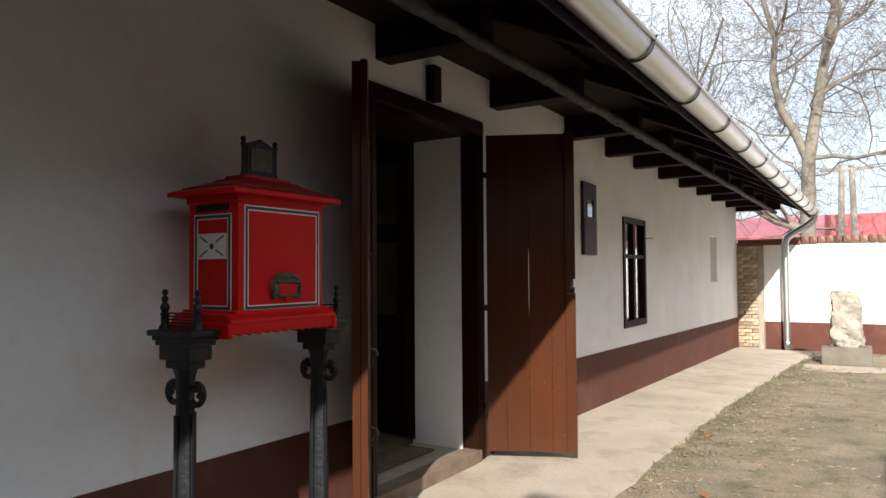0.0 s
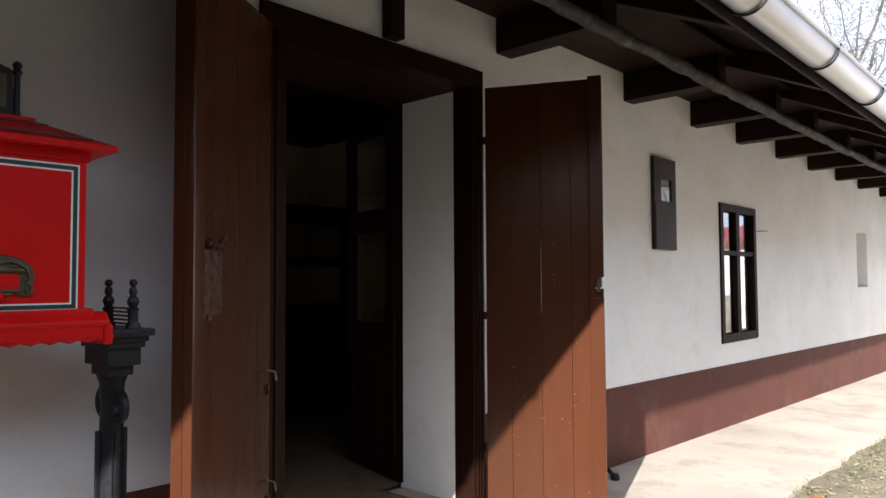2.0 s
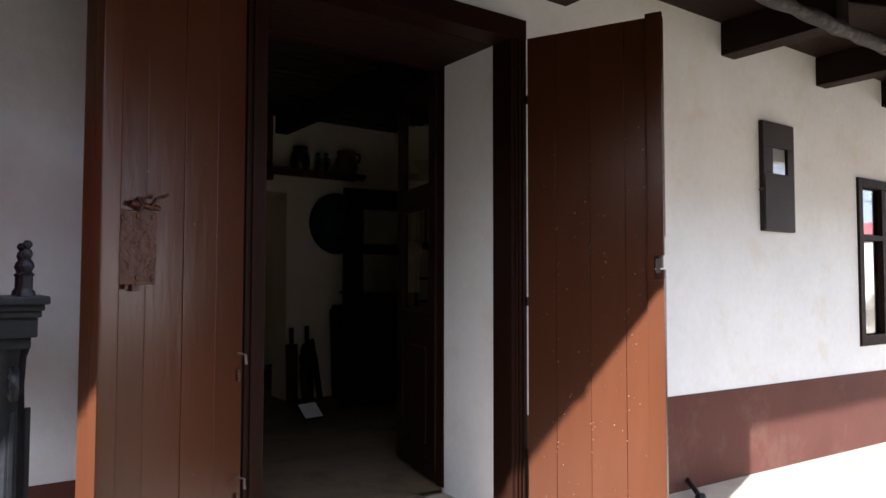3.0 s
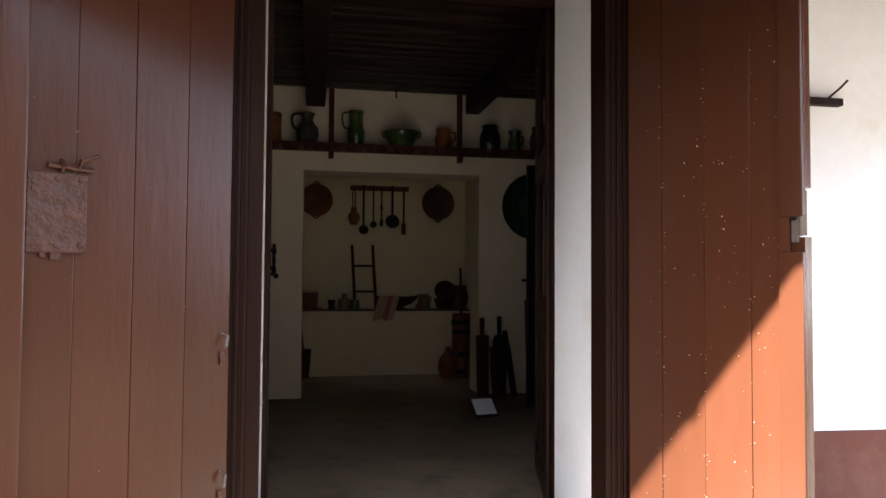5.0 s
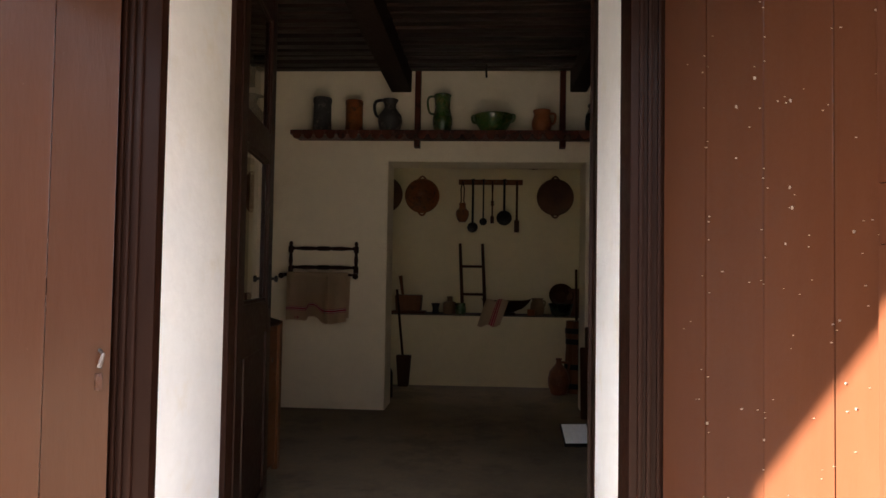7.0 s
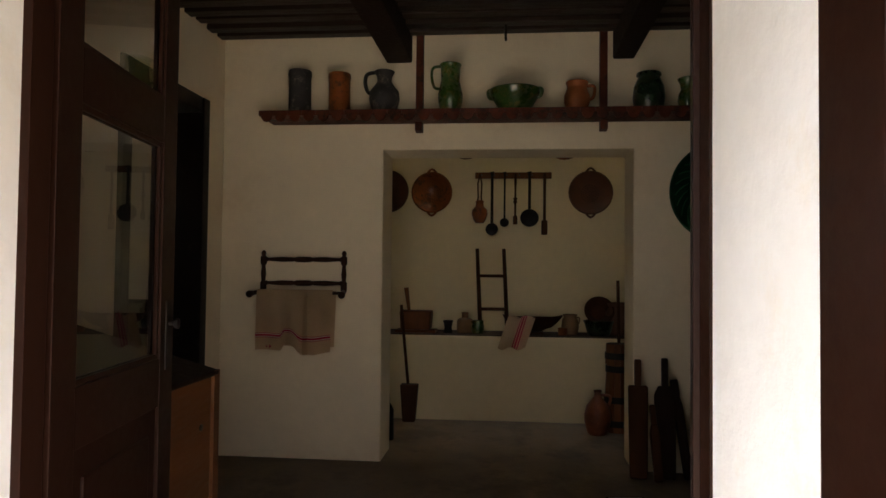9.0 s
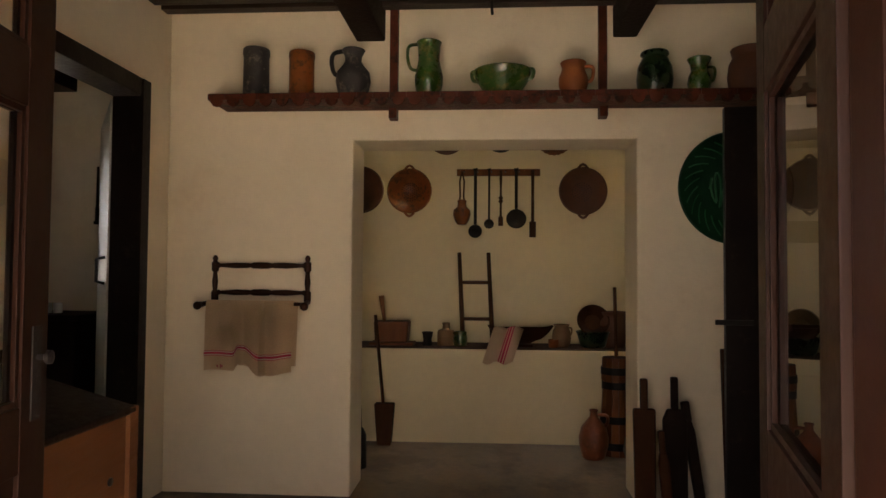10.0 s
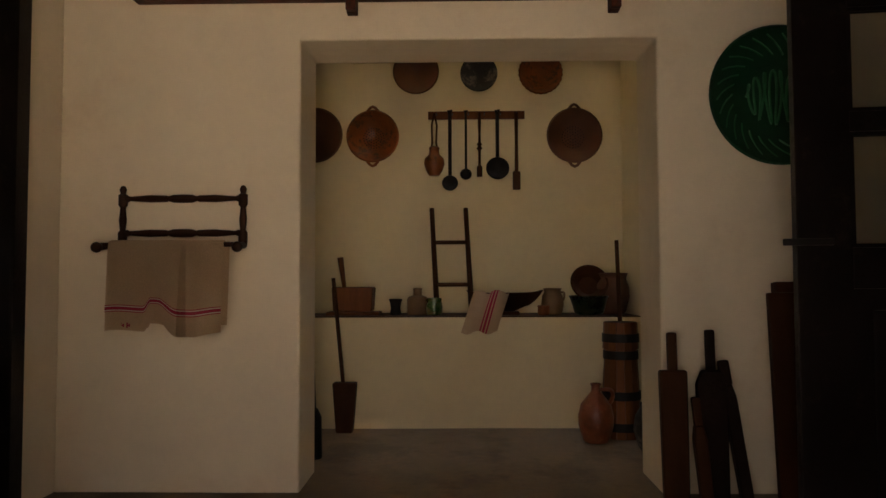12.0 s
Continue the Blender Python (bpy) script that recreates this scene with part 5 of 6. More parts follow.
for k in range(2):
    for a, b, c, d in ((0, 0.004, 0, 0.02), (0.008, 0.012, 0.004, 0.016), (0.0, 0.012, 0.008, 0.012)):
        box(bm, 0.03, -0.165 + k * 0.022 + a, -0.315 + c, 0.0335, -0.165 + k * 0.022 + b, -0.315 + d)
part("monogram", bm, STRIPE, towel, "small red embroidered marks")

shelf = thing("wall_shelf", "dark red carved plate shelf fixed under the ceiling beams", "shelf", at(-5.81, 3.78, 2.04))
bm = bag()
box(bm, 0.0, -1.37, -0.03, 0.255, 1.37, 0.0, 0.005)
part("board", bm, WOOD_RED, shelf)
bm = bag()
y = -1.36
while y < 1.30:
    box(bm, 0.256, y, -0.032, 0.268, y + 0.0785, -0.002, 0.002)
    lathe(bm, [(0, 0), (0.032, 0), (0.030, 0.008), (0, 0.012)], 10, at(0.2575, y + 0.039, -0.034, 0, 0, 90))
    y += 0.08
part("scalloped_edge", bm, WOOD_RED, shelf, "scalloped carved front edge")
for yy in (-0.495, 0.55):
    bm = bag()
    box(bm, 0.0, yy - 0.021, -0.085, 0.04, yy + 0.021, 0.49, 0.004)
    box(bm, 0.0, yy - 0.0205, -0.083, 0.07, yy + 0.0205, -0.0305, 0.006)
    part("hanger", bm, WOOD_RED, shelf)


def loop_handle(bm, r, z0, z1, out, ang=0.0, thick=0.009):
    pts = [(r - 0.004, 0, z0), (r + out * 0.7, 0, z0 + 0.1 * (z1 - z0)), (r + out, 0, (z0 + z1) / 2 + 0.1 * (z1 - z0)), (r + out * 0.8, 0, z1 - 0.02 * (z1 - z0)), (r * 0.8, 0, z1)]
    fine_pts = []
    for i in range(len(pts) - 1):
        p0, p1, p2, p3 = (Vector(pts[max(0, min(len(pts) - 1, i + k))]) for k in (-1, 0, 1, 2))
        for s in range(4):
            t = s / 4
            fine_pts.append(0.5 * ((2 * p1) + (-p0 + p2) * t + (2 * p0 - 5 * p1 + 4 * p2 - p3) * t * t + (-p0 + 3 * p1 - 3 * p2 + p3) * t ** 3))
    fine_pts.append(Vector(pts[-1]))
    m = pose(0, 0, 0, 0, 0, ang)
    tube(bm, [m @ p for p in fine_pts], thick, 8)


def pot(name, place, prof, material, label, category, handles=(), lip=0.008, group="", turn=0, parent_tilt=None):
    """A turned vessel with a hollow mouth, and loop handles (radius, z0, z1, reach, angle)."""
    root = thing(name, label, category, parent_tilt or at(*place, turn), group)
    r_top, z_top = prof[-1]
    inside = [(r_top - lip * 0.4, z_top + lip * 0.5), (r_top - lip, z_top)] + [(max(0.004, r - lip), z) for r, z in prof[-2:0:-1]] + [(0, prof[0][1] + lip * 1.5)]
    bm = bag()
    lathe(bm, [(0, prof[0][1])] + list(prof) + inside, 32, None, 0.01)
    part("vessel", bm, material, root)
    for h in handles:
        bm = bag()
        loop_handle(bm, h[0], h[1], h[2], h[3], h[4], h[5] if len(h) > 5 else 0.009)
        part("handle", bm, material, root)
    return root


PX, PZ = -5.665, 2.041
G = "pots on the wall shelf"
pot("grey_crock", (PX, 2.612, PZ), [(0.060, 0), (0.064, 0.008), (0.063, 0.12), (0.062, 0.205), (0.066, 0.22), (0.065, 0.245)], CLAY_G, "tall straight grey clay crock", "crock", group=G)
pot("orange_crock", (PX, 2.842, PZ), [(0.062, 0), (0.064, 0.006), (0.061, 0.02), (0.064, 0.03), (0.061, 0.04), (0.061, 0.19), (0.064, 0.205), (0.063, 0.225)], CLAY_O, "straight orange glazed crock with a dark rim", "crock", group=G)
pot("grey_jug", (PX, 3.10, PZ), [(0.055, 0), (0.075, 0.03), (0.086, 0.08), (0.080, 0.125), (0.052, 0.16), (0.040, 0.18), (0.042, 0.205), (0.058, 0.235)], CLAY_G,
    "dark grey jug with a tall loop handle", "jug", [(0.060, 0.12, 0.24, 0.075, -115, 0.011)], group=G)
pot("green_jug", (PX, 3.474, PZ), [(0.052, 0), (0.056, 0.008), (0.068, 0.06), (0.070, 0.10), (0.058, 0.15), (0.052, 0.18), (0.055, 0.25), (0.062, 0.268)], GREEN,
    "green glazed jug with a slim handle", "jug", [(0.055, 0.135, 0.262, 0.055, -100, 0.008)], group=G)
pot("green_bowl", (PX - 0.0, 3.833, PZ), [(0.075, 0), (0.080, 0.005), (0.098, 0.032), (0.130, 0.082), (0.137, 0.098), (0.141, 0.113), (0.146, 0.117)], GREEN,
    "wide green glazed bowl with two small handles", "bowl", [(0.115, 0.075, 0.125, 0.035, -95, 0.009), (0.115, 0.075, 0.125, 0.035, 80, 0.009)], group=G)
pot("clay_mug", (PX, 4.172, PZ), [(0.052, 0), (0.056, 0.006), (0.070, 0.05), (0.069, 0.085), (0.056, 0.12), (0.054, 0.135), (0.062, 0.158)], CLAY, "round terracotta mug with one handle", "mug",
    [(0.060, 0.06, 0.135, 0.035, 78, 0.009)], group=G)
pot("dark_jar", (PX, 4.557, PZ), [(0.070, 0), (0.078, 0.01), (0.086, 0.07), (0.080, 0.13), (0.062, 0.17), (0.055, 0.18), (0.067, 0.19), (0.066, 0.20)], GREEN_D, "dark green glazed storage jar", "jar", group=G)
pot("small_green_jug", (PX, 4.765, PZ), [(0.040, 0), (0.044, 0.006), (0.055, 0.05), (0.050, 0.085), (0.038, 0.11), (0.042, 0.14), (0.056, 0.168)], GREEN, "small bright green jug with a spout", "jug",
    [(0.045, 0.06, 0.13, 0.03, 95, 0.007)], group=G)
pot("brown_pot", (PX, 5.0, PZ), [(0.085, 0), (0.095, 0.02), (0.102, 0.08), (0.095, 0.14), (0.078, 0.175), (0.085, 0.20), (0.088, 0.21)], CLAY_D, "squat brown clay cooking pot", "pot",
    [(0.085, 0.12, 0.195, 0.045, 80, 0.011)], group=G)

plate = thing("wall_plate", "large dark green glazed dish with ridged pattern, wall-hung", "plate", pose(-5.805, 4.96, 1.605, 0, 90, 0))
bm = bag()
lathe(bm, [(0, 0.0), (0.16, 0.002), (0.19, 0.012), (0.262, 0.048), (0.272, 0.05), (0.276, 0.056), (0.268, 0.064), (0.255, 0.058), (0.19, 0.024), (0.16, 0.014), (0, 0.012)], 56)
part("dish", bm, GREEN_P, plate)
bm = bag()
for k in range(26):
    a = 2 * math.pi * k / 26
    tube(bm, [(r * math.cos(a + (r - 0.16) * 5.0), r * math.sin(a + (r - 0.16) * 5.0), z) for r, z in ((0.17, 0.018), (0.195, 0.027), (0.22, 0.039), (0.245, 0.052))], 0.0038, 5)
part("rim_fluting", bm, GREEN_L, plate)
bm = bag()
wave = []
for i in range(121):
    u = i / 120
    wave.append((-(0.045 + 0.065 * math.sin(math.pi * u)) * math.sin(u * 44), -0.115 + 0.23 * u + 0.008 * math.sin(u * 68), 0.0145))
tube(bm, wave, 0.0052, 5)
part("scroll_pattern", bm, GREEN_L, plate)

# ---- hearth room: bench and its things ----
bm = bag()
box(bm, -7.43, 2.48, -0.05, -7.0, 4.74, 0.676, 0.012)
setting("hearth_bench", bm, PLASTER_H, "whitewashed masonry bench along the hearth wall", "bench")
bm = bag()
box(bm, -7.428, 2.485, 0.672, -7.012, 4.735, 0.682, 0.004)
setting("bench_top", bm, WOOD, "dark worn top of the hearth bench", "bench top")
BZ = 0.683


def hung_bowl(name, m, r, depth, material, label, lugs, holes=False, fluted=False):
    root = thing(name, label, "bowl", m, "bowls on the hearth wall")
    bm = bag()
    n = 104 if fluted else 40
    prof = [(0, 0.0), (r * 0.45, 0.002), (r * 0.85, depth * 0.6), (r, depth), (r * 1.03, depth + 0.004), (r * 0.97, depth + 0.008), (r * 0.80, depth * 0.62 + 0.008), (r * 0.42, 0.012), (0, 0.010)]
    lathe(bm, prof, n)
    if fluted:
        for v in bm.verts:
            rr = math.hypot(v.co.x, v.co.y)
            if rr > r * 0.8:
                a = math.atan2(v.co.y, v.co.x)
                f = 1 + 0.016 * math.cos(26 * a)
                v.co.x *= f
                v.co.y *= f
    part("dish", bm, material, root)
    for a in lugs:
        bm = bag()
        c, s = math.cos(a), math.sin(a)
        tube(bm, [(c * r * 0.98 - s * t * 0.035, s * r * 0.98 + c * t * 0.035, depth) if abs(t) == 1 else ((r + 0.026 * (1 - t * t)) * c - s * t * 0.03, (r + 0.026 * (1 - t * t)) * s + c * t * 0.03, depth) for t in (-1, -0.5, 0, 0.5, 1)], 0.009, 8)
        part("lug", bm, material, root)
    if holes:
        bm = bag()
        for ring in range(1, 5):
            for k in range(6 * ring):
                a = 2 * math.pi * k / (6 * ring)
                rr = r * 0.1 * ring
                lathe(bm, [(0, 0.0), (0.004, 0.0), (0.004, 0.0015), (0, 0.0015)], 6, at(rr * math.cos(a), rr * math.sin(a), 0.0122))
        part("strainer_holes", bm, SOOT, root)
    return root


HX = -7.428
face = lambda y, z: pose(HX, y, z, 0, 90, 0)
hung_bowl("colander", face(3.18, 1.783), 0.160, 0.075, CLAY_O, "orange glazed clay colander hung on the wall", (0.0, math.pi), True)
hung_bowl("colander", face(4.432, 1.78), 0.168, 0.075, CLAY_D, "brown clay colander hung on the wall", (0.0, math.pi), True)
hung_bowl("hung_bowl", face(3.45, 2.19), 0.140, 0.07, CLAY_D, "reddish brown clay bowl high on the wall", ())
hung_bowl("hung_bowl", face(3.843, 2.178), 0.113, 0.06, CLAY_G, "dark clay bowl high on the wall", ())
hung_bowl("hung_bowl", face(4.227, 2.176), 0.133, 0.07, CLAY_O, "fluted brown cake mould high on the wall", (), False, True)
hung_bowl("hung_bowl", face(2.822, 1.79), 0.168, 0.085, CLAY_D, "dark brown clay bowl hung near the hearth corner", ())

urail = thing("utensil_rail", "wooden rail with iron nails on the hearth wall", "rail", at(HX, 3.827, 1.925))
bm = bag()
box(bm, 0, -0.304, -0.025, 0.018, 0.304, 0.025, 0.003)
part("board", bm, CHURN, urail)
for k in range(6):
    bm = bag()
    tube(bm, [(0.015, -0.25 + 0.1 * k, 0.0), (0.05, -0.25 + 0.1 * k, 0.006)], 0.004, 6)
    part("nail", bm, IRON, urail)


def utensil(name, y, label, category, z_low, make, material):
    root = thing(name, label, category, at(HX + 0.035, y, 1.925), "kitchen utensils on the rail")
    make(root, z_low - 1.925, material)


def ladle(bowl_r, stem=0.008, flat=False):
    def make(root, low, material):
        bm = bag()
        tube(bm, [(0, 0, 0.012), (0.012, 0.006, 0.02), (0.012, -0.006, 0.02), (0, 0, 0.0), (0, 0, low * 0.5), (0.005, 0, low + 2 * bowl_r)], stem, 8)
        part("stem", bm, material, root)
        bm = bag()
        lathe(bm, [(0, -bowl_r * 0.5), (bowl_r * 0.6, -bowl_r * 0.38), (bowl_r, 0), (bowl_r * 0.93, 0.004), (bowl_r * 0.5, -bowl_r * 0.3), (0, -bowl_r * 0.42)], 20, at(0.02, 0, low + bowl_r, 0, 0, 80))
        part("bowl", bm, material, root)
    return make


def gourd(root, low, material):
    bm = bag()
    lathe(bm, [(0, low - 0.01), (0.032, low - 0.006), (0.050, low + 0.02), (0.064, low + 0.065), (0.060, low + 0.10), (0.034, low + 0.125), (0.030, low + 0.15), (0.034, low + 0.168), (0.026, low + 0.175), (0, low + 0.165)], 20)
    part("vessel", bm, material, root)
    bm = bag()
    tube(bm, [(0, 0, 0.01), (0.004, -0.016, -0.07), (0.01, -0.012, low + 0.2), (0.01, -0.02, low + 0.15)], 0.006, 6)
    tube(bm, [(0, 0, 0.01), (0.004, 0.016, -0.07), (0.01, 0.012, low + 0.2), (0.01, 0.02, low + 0.15)], 0.006, 6)
    part("cord", bm, WOOD, root)


def stick(root, low, material):
    bm = bag()
    L = -low
    lathe(bm, [(0, 0.01), (0.008, 0.01), (0.010, -0.05), (0.007, -0.12), (0.008, -L * 0.45), (0.018, -L * 0.48), (0.009, -L * 0.51), (0.018, -L * 0.55), (0.008, -L * 0.58), (0.008, -L * 0.82), (0.017, -L * 0.84), (0.017, -L), (0, -L)], 12)
    part("turned_stick", bm, material, root)


def scraper(root, low, material):
    bm = bag()
    tube(bm, [(0, 0, 0.012), (0, 0, low * 0.4), (0, 0, low + 0.10)], [0.012, 0.010, 0.012], 8)
    part("stem", bm, material, root)
    bm = bag()
    box(bm, -0.008, -0.024, low, 0.008, 0.024, low + 0.115, 0.006)
    part("blade", bm, material, root)


utensil("hanging_jug", 3.562, "small brown clay flask hung by a cord", "flask", 1.547, gourd, CLAY_O)
utensil("ladle", 3.66, "black iron ladle with a long stem", "ladle", 1.441, ladle(0.050, 0.012), SOOT)
utensil("skimmer", 3.76, "small dark iron spoon", "spoon", 1.509, ladle(0.036, 0.008), SOOT)
utensil("stirring_stick", 3.845, "turned wooden stirring stick", "stick", 1.532, stick, WOOD)
utensil("frying_ladle", 3.957, "black iron ladle with a wide round bowl", "ladle", 1.509, ladle(0.073, 0.012), SOOT)
utensil("spatula", 4.076, "dark flat wooden kitchen spatula", "spatula", 1.449, scraper, WOOD)

lad = thing("small_ladder", "small dark wooden ladder leaning on the hearth wall", "ladder")
tops, feet = ((-7.40, 3.545, 1.335), (-7.40, 3.757, 1.335)), ((-7.30, 3.58, BZ), (-7.30, 3.79, BZ))
for a, b in zip(tops, feet):
    bm = bag()
    tube(bm, [b, a], [0.017, 0.014], 8)
    part("rail", bm, WOOD, lad)
for f in (0.27, 0.67):
    bm = bag()
    tube(bm, [Vector(feet[0]).lerp(Vector(tops[0]), f), Vector(feet[1]).lerp(Vector(tops[1]), f)], 0.012, 8)
    part("rung", bm, WOOD, lad)

BX = -7.20
GB = "vessels on the hearth bench"
saltbox = thing("wooden_mortar_box", "brown wooden box with a pestle on a board", "box", at(BX, 3.09, BZ))
bm = bag()
box(bm, -0.09, -0.155, 0, 0.09, 0.155, 0.02, 0.006)
part("board", bm, CHURN, saltbox)
bm = bag()
prism(bm, [(-0.115, 0.0205), (0.11, 0.0205), (0.12, 0.165), (-0.125, 0.165)], 0.15, Matrix(((0, 1, 0, -0.075), (1, 0, 0, 0), (0, 0, 1, 0), (0, 0, 0, 1))), 0.008)
part("box", bm, CHURN, saltbox)
bm = bag()
tube(bm, [(0, -0.06, 0.16), (0, -0.085, 0.34)], [0.012, 0.018], 8)
part("pestle", bm, CHURN, saltbox)
pot("small_mortar", (BX + 0.03, 3.338, BZ), [(0.036, 0), (0.032, 0.015), (0.028, 0.04), (0.034, 0.075), (0.040, 0.09)], SOOT, "small dark metal mortar", "mortar", group=GB)
pot("tan_flask", (BX, 3.466, BZ), [(0.058, 0), (0.062, 0.006), (0.062, 0.09), (0.055, 0.105), (0.026, 0.115), (0.024, 0.14), (0.028, 0.152)], CLAY_T, "tan stoneware flask with a short neck", "flask", group=GB)
pot("green_mug", (BX + 0.04, 3.567, BZ), [(0.040, 0), (0.046, 0.01), (0.048, 0.05), (0.042, 0.08), (0.044, 0.095)], GREEN, "small green glazed mug", "mug", [(0.042, 0.03, 0.085, 0.028, -100, 0.007)], group=GB)
trough = thing("dough_trough", "dark carved wooden trough", "trough", at(BX + 0.02, 3.965, BZ))
bm = bag()
nu, nv = 28, 10
g = []
for i in range(nu + 1):
    u = -1 + 2 * i / nu
    line = []
    for j in range(nv + 1):
        v = -1 + 2 * j / nv
        y = 0.21 * u + (0.03 * u if u > 0.6 else 0)
        x = 0.115 * v * (1 - 0.55 * abs(u) ** 3)
        z = 0.012 + 0.115 * max(abs(u) ** 2.2, abs(v) ** 2.4) + 0.018 * abs(u) ** 6
        line.append(bm.verts.new((x, y, z)))
    g.append(line)
for a, b in zip(g, g[1:]):
    for j in range(nv):
        bm.faces.new((a[j], a[j + 1], b[j + 1], b[j]))
bmesh.ops.solidify(bm, geom=bm.faces[:], thickness=0.014)
part("bowl", bm, WOOD, trough)
bm = bag()
box(bm, -0.06, -0.10, 0.0, 0.06, 0.10, 0.02, 0.006)
part("foot", bm, WOOD, trough)
cloth2 = thing("linen_cloth", "folded linen cloth with a red stripe hanging over the trough", "cloth", at(BX + 0.14, 3.865, BZ + 0.115))


def drape(u0, u1, lift):
    bm = bag()
    g = []
    for j in range(15):
        v = j / 14
        line = []
        for i in range(13):
            u = u0 + (u1 - u0) * i / 12
            over = max(0.0, v - 0.30)
            x = -0.10 + 0.33 * min(v, 0.30) + 0.16 * over + lift
            z = 0.02 - 0.02 * abs(v - 0.3) - 0.30 * over + 0.010 * math.sin(u * 11 + v * 3) + lift
            line.append(bm.verts.new((x + 0.012 * math.sin(u * 9), (u - 0.5) * 0.20 - 0.06 * over + 0.05 * (1 - v), z)))
        g.append(line)
    for a, b in zip(g, g[1:]):
        for i in range(12):
            bm.faces.new((a[i], a[i + 1], b[i + 1], b[i]))
    return bm


bm = drape(0, 1, 0.0)
bmesh.ops.solidify(bm, geom=bm.faces[:], thickness=0.003)
part("cloth", bm, LINEN, cloth2)
for a, b in ((0.50, 0.54), (0.57, 0.63), (0.66, 0.70)):
    part("stripe", drape(a, b, 0.0022), STRIPE, cloth2)
pot("tan_jar", (BX, 4.265, BZ), [(0.050, 0), (0.060, 0.02), (0.066, 0.06), (0.060, 0.11), (0.048, 0.13), (0.050, 0.145), (0.056, 0.15)], CLAY_T, "tan clay jar with two small ears", "jar", [(0.052, 0.08, 0.13, 0.018, 85, 0.006)], group=GB)
pot("small_cup", (BX + 0.06, 4.205, BZ), [(0.030, 0), (0.034, 0.01), (0.034, 0.045), (0.037, 0.05)], CLAY, "tiny reddish clay cup on the bench", "cup", group=GB)
pot("green_basin", (BX, 4.48, BZ), [(0.075, 0), (0.085, 0.01), (0.105, 0.08), (0.113, 0.10), (0.118, 0.106)], GREEN_D, "dark green glazed basin", "basin", group=GB)
tilt = pose(BX + 0.0, 4.48, BZ + 0.175, 0, 68, 0)
basket = thing("round_basket", "dark woven round basket propped in the basin", "basket", tilt)
bm = bag()
lathe(bm, [(0, -0.03), (0.06, -0.028), (0.098, 0.02), (0.107, 0.03), (0.109, 0.036), (0.102, 0.036), (0.09, 0.02), (0.055, -0.018), (0, -0.02)], 28)
part("weave", bm, WOOD, basket)
for r, z in ((0.108, 0.034), (0.085, 0.004), (0.10, 0.022)):
    bm = bag()
    tube(bm, [(r * math.cos(a), r * math.sin(a), z) for a in [2 * math.pi * k / 28 for k in range(29)]], 0.005, 6)
    part("rim_coil", bm, WOOD, basket)
pot("large_jar", (BX - 0.05, 4.625, BZ), [(0.075, 0), (0.085, 0.02), (0.105, 0.10), (0.102, 0.16), (0.085, 0.21), (0.092, 0.23), (0.096, 0.24)], CLAY_D, "large brown clay jar in the corner", "jar", group=GB)

churn = thing("butter_churn", "tall coopered wooden butter churn with dark hoops", "churn", at(-6.80, 4.57, FLOOR))
n_st = 14
for k in range(n_st):
    bm = bag()
    a0, a1 = 2 * math.pi * k / n_st, 2 * math.pi * (k + 0.94) / n_st
    ring = []
    for r, z in ((0.108, 0.0), (0.084, 0.46), (0.094, 0.461), (0.088, 0.60)):
        ring.append([bm.verts.new((rr * math.cos(a), rr * math.sin(a), z)) for rr, a in ((r, a0), (r, a1), (r - 0.014, a1), (r - 0.014, a0))])
    for p, q in zip(ring, ring[1:]):
        for i in range(4):
            bm.faces.new((p[i], p[(i + 1) % 4], q[(i + 1) % 4], q[i]))
    bm.faces.new(ring[0][::-1]), bm.faces.new(ring[-1])
    part("stave", bm, CHURN, churn)
for z, r in ((0.06, 0.107), (0.22, 0.0985), (0.43, 0.088), (0.52, 0.093)):
    bm = bag()
    lathe(bm, [(r, -0.022), (r + 0.004, -0.022), (r + 0.003, 0.022), (r - 0.001, 0.022)], 28, at(0, 0, z))
    part("hoop", bm, SOOT, churn)
bm = bag()
lathe(bm, [(0, 0.585), (0.082, 0.585), (0.084, 0.602), (0.02, 0.606), (0, 0.606)], 24)
part("lid", bm, WOOD, churn)
bm = bag()
tube(bm, [(0, 0, 0.60), (-0.06, 0.0, 1.04)], [0.012, 0.011], 8)
part("plunger", bm, WOOD, churn)
pot("clay_demijohn", (-6.67, 4.41, FLOOR), [(0.060, 0), (0.068, 0.01), (0.088, 0.08), (0.090, 0.13), (0.076, 0.19), (0.040, 0.235), (0.024, 0.255), (0.022, 0.28), (0.028, 0.292)], JUG,
    "round terracotta water jug with a small neck", "jug", [(0.03, 0.19, 0.265, 0.055, 75, 0.010)])
pot("grey_pot", (-6.46, 4.66, FLOOR), [(0.07, 0), (0.085, 0.02), (0.11, 0.10), (0.10, 0.17), (0.075, 0.21), (0.08, 0.225)], CLAY_G, "round grey pot behind the hearth reveal", "pot")
peel = thing("wooden_scoop", "tall wooden scoop with a tapering box blade, leaning on the bench", "scoop", at(-6.885, 3.085, FLOOR))
bm = bag()
prism(bm, [(-0.045, 0.0), (0.045, 0.0), (0.065, 0.27), (-0.065, 0.27)], 0.07, Matrix(((0, 1, 0, -0.035), (1, 0, 0, 0), (0, 0, 1, 0), (0, 0, 0, 1))), 0.006)
part("blade", bm, WOOD, peel)
bm = bag()
tube(bm, [(0, -0.01, 0.26), (-0.08, -0.08, 0.84)], 0.011, 8)
part("handle", bm, WOOD, peel)
pole2 = thing("long_poker", "thin dark poker leaning in the hearth corner", "poker")
bm = bag()
tube(bm, [(-6.35, 3.035, FLOOR), (-6.135, 3.045, 0.85)], 0.010, 8)
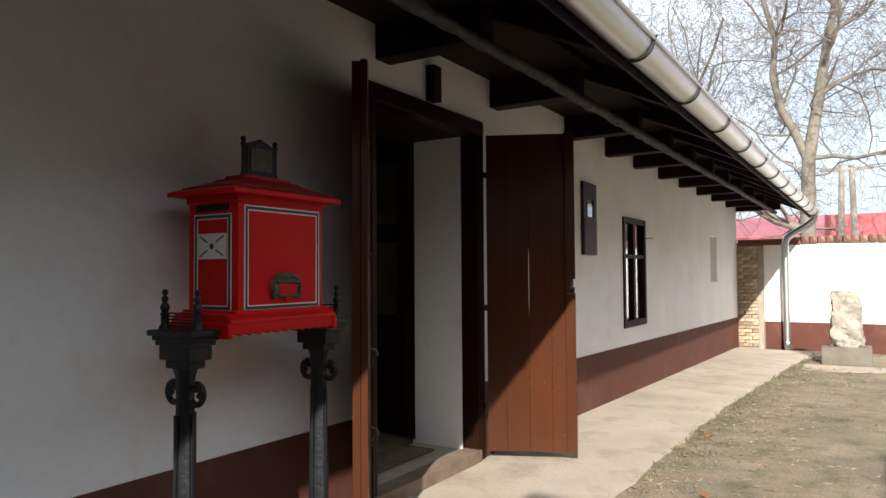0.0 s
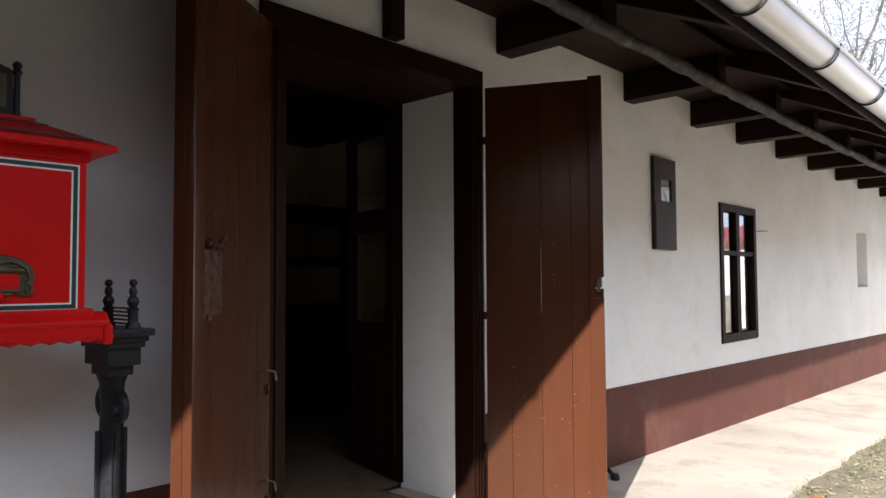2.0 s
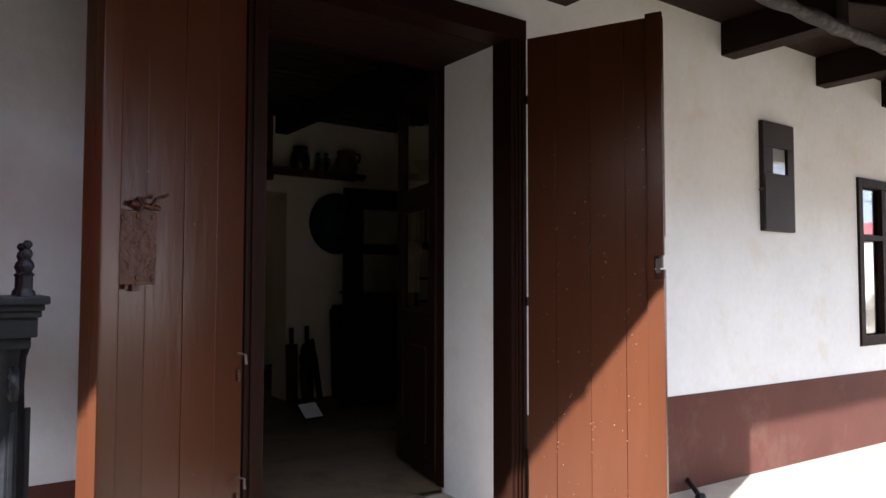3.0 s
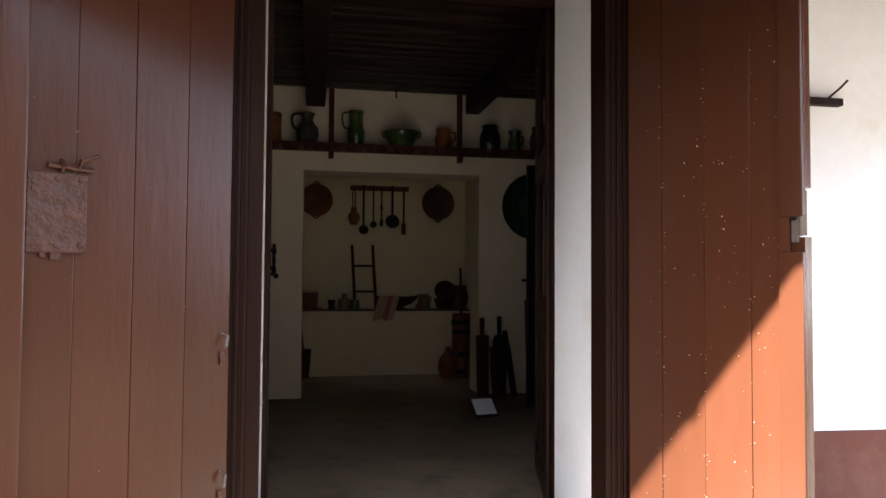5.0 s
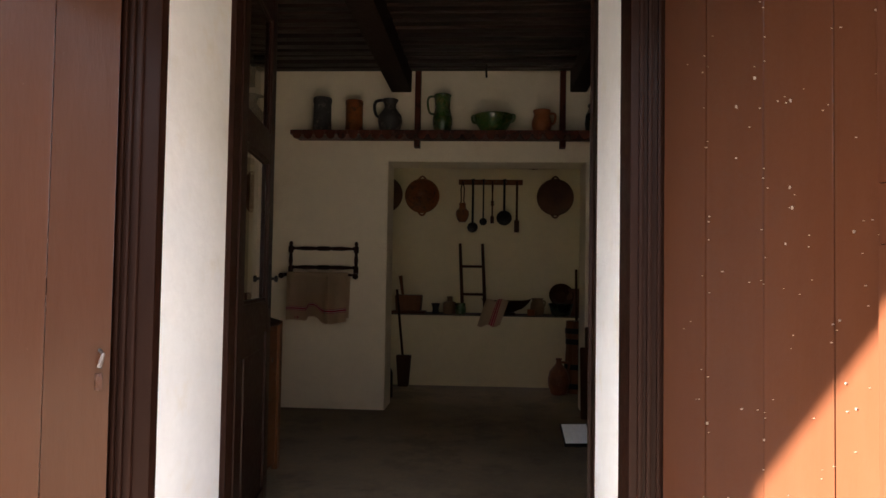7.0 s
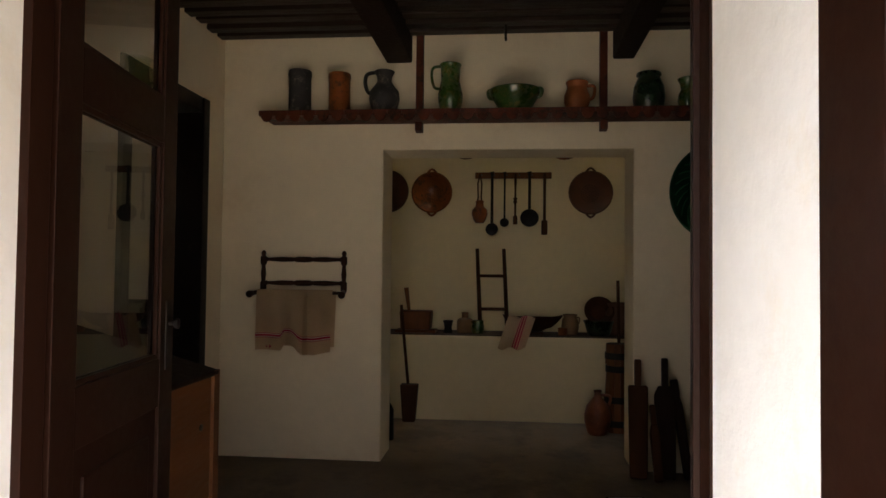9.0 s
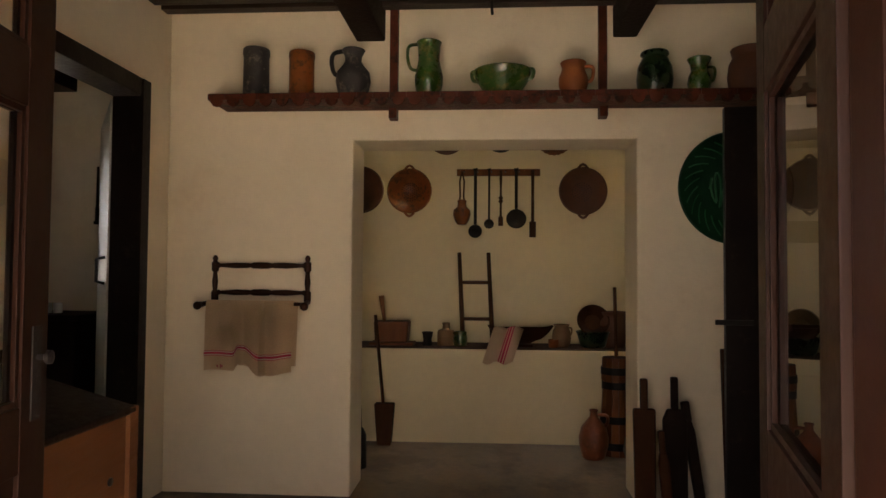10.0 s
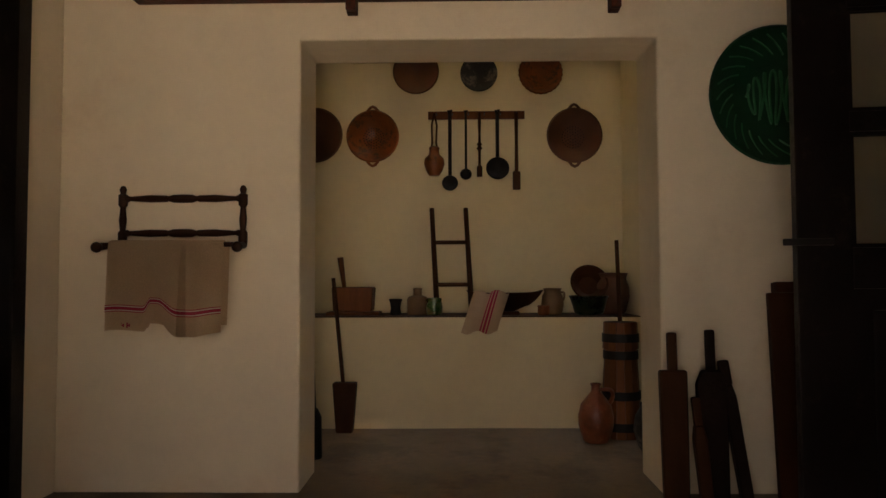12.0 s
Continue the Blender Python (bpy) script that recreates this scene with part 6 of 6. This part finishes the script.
part("rod", bm, SOOT, pole2)
bm = bag()
lathe(bm, [(0, 0), (0.03, 0.0), (0.035, 0.2), (0.02, 0.24), (0, 0.24)], 10, at(-6.345, 3.035, FLOOR, 0, 0, 14))
part("head", bm, SOOT, pole2)

# ---- laundry paddles against the wall ----
def paddle(name, y, w, top, grip_w, grip_top, label, material, round_top=False, x0=-5.66, lean=3.2, roll=0.0):
    root = thing(name, label, "paddle", pose(x0, y, FLOOR, 0, -lean, 0) @ pose(0, 0, 0, roll, 0, 0), "laundry paddles")
    bm = bag()
    s = w / 2
    poly = [(-s * 0.9, 0.0), (s * 0.9, 0.0), (s, top - (0.05 if round_top else 0.01)), (s * (0.6 if round_top else 0.96), top), (-s * (0.6 if round_top else 0.96), top), (-s, top - (0.05 if round_top else 0.01))]
    prism(bm, poly, 0.035, Matrix(((0, 1, 0, -0.017), (1, 0, 0, 0), (0, 0, 1, 0), (0, 0, 0, 1))), 0.006)
    part("blade", bm, material, root)
    bm = bag()
    box(bm, -0.015, -grip_w / 2, top - 0.005, 0.015, grip_w / 2, grip_top, 0.009)
    part("grip", bm, material, root)


paddle("laundry_paddle", 4.506, 0.103, 0.49, 0.036, 0.63, "brown wooden laundry paddle leaning on the wall", WOOD)
paddle("laundry_paddle", 4.648, 0.112, 0.49, 0.034, 0.64, "dark rounded laundry paddle leaning on the wall", DARKWOOD, True)
paddle("laundry_paddle", 4.77, 0.05, 0.44, 0.040, 0.53, "narrow dark wooden beater leaning on the wall", DARKWOOD, True, -5.67, 3.2, 8)
paddle("laundry_paddle", 4.60, 0.05, 0.30, 0.030, 0.40, "short reddish wooden beater", WOOD, True, -5.60, 6.0, 4)
mangle = thing("ribbed_board", "tall orange-brown ribbed board leaning on the wall", "board", pose(-5.60, 4.93, FLOOR, 0, -5, 0))
bm = bag()
box(bm, -0.015, -0.075, 0, 0.015, 0.06, 0.78, 0.006)
part("board", bm, WOOD, mangle)
bm = bag()
box(bm, -0.025, -0.05, 0.78, 0.025, 0.05, 0.82, 0.006)
part("cap", bm, WOOD, mangle)

sign = thing("floor_sign", "small white sheet in a black frame standing on the floor", "sign", pose(-4.86, 4.345, FLOOR + 0.003, 0, -52, 8))
bm = bag()
box(bm, -0.006, -0.085, 0, 0.006, 0.085, 0.165, 0.002)
part("frame", bm, SOOT, sign)
bm = bag()
box(bm, 0.0062, -0.075, 0.018, 0.0085, 0.075, 0.157)
part("sheet", bm, PAPER, sign)
bm = bag()
box(bm, -0.10, -0.02, 0.0, -0.004, 0.02, 0.008)
part("stay", bm, SOOT, sign)
bm = bag()
box(bm, -3.03, 3.20, FLOOR - 0.01, -2.66, 3.98, 0.052, 0.006)
tagged(part("door_mat", bm, RUG), "brown coir door mat in the entrance", "mat")

# ---- bricks of pier and coping ----
meshes = [brick_box(w, 0.06, 0.062) for w in (0.245, 0.235, 0.12)]
z, course = -0.2, 0
while z < 1.70:
    x = FX + 0.005
    k = 0
    while x < -1.98:
        m_i = 2 if (course % 2 and k == 0) else k % 2
        w = (0.245, 0.235, 0.12)[m_i]
        if x + w > -1.945:
            w, m_i = 0.12, 2
            if x + w > -1.93:
                break
        ob = new("brick", meshes[m_i])
        ob.parent = pier
        ob.matrix_basis = pose(x + w / 2, 14.822 + rnd(-0.014, 0.008), z + rnd(-0.005, 0.005), rnd(-2, 2), rnd(-1.6, 1.6), rnd(-2, 2))
        x += w + 0.008
        k += 1
    z += 0.070
    course += 1
cop = brick_box(0.125, 0.40, 0.14)
cop.materials[0] = COPING
x = -1.49
while x < 7.0:
    ob = new("brick", cop)
    ob.parent = ywall
    ob.matrix_basis = pose(x, 15.07 + rnd(-0.01, 0.01), 1.826 + rnd(-0.012, 0.008), rnd(-2, 2), rnd(-3, 3), rnd(-1.5, 1.5))
    x += 0.138
# flue added over the hearth, unseen, open to the sky to brighten it
bm = bag()
low = [(-7.43, 2.48, 2.45), (-6.12, 2.48, 2.45), (-6.12, 4.74, 2.45), (-7.43, 4.74, 2.45)]
high = [(-7.10, 3.36, 3.3), (-6.42, 3.36, 3.3), (-6.42, 4.30, 3.3), (-7.10, 4.30, 3.3)]
top = [(x, y, 4.9) for x, y, z in high]
rings = [[bm.verts.new(p) for p in q] for q in (low, high, top)]
for a, b in zip(rings, rings[1:]):
    for k in range(4):
        bm.faces.new((a[k], a[(k + 1) % 4], b[(k + 1) % 4], b[k]))
bmesh.ops.recalc_face_normals(bm, faces=bm.faces)
bmesh.ops.solidify(bm, geom=bm.faces[:], thickness=0.10)
setting("chimney", bm, PLASTER_H, "whitewashed hood and flue, unseen, added to let sky light into the hearth", "chimney")
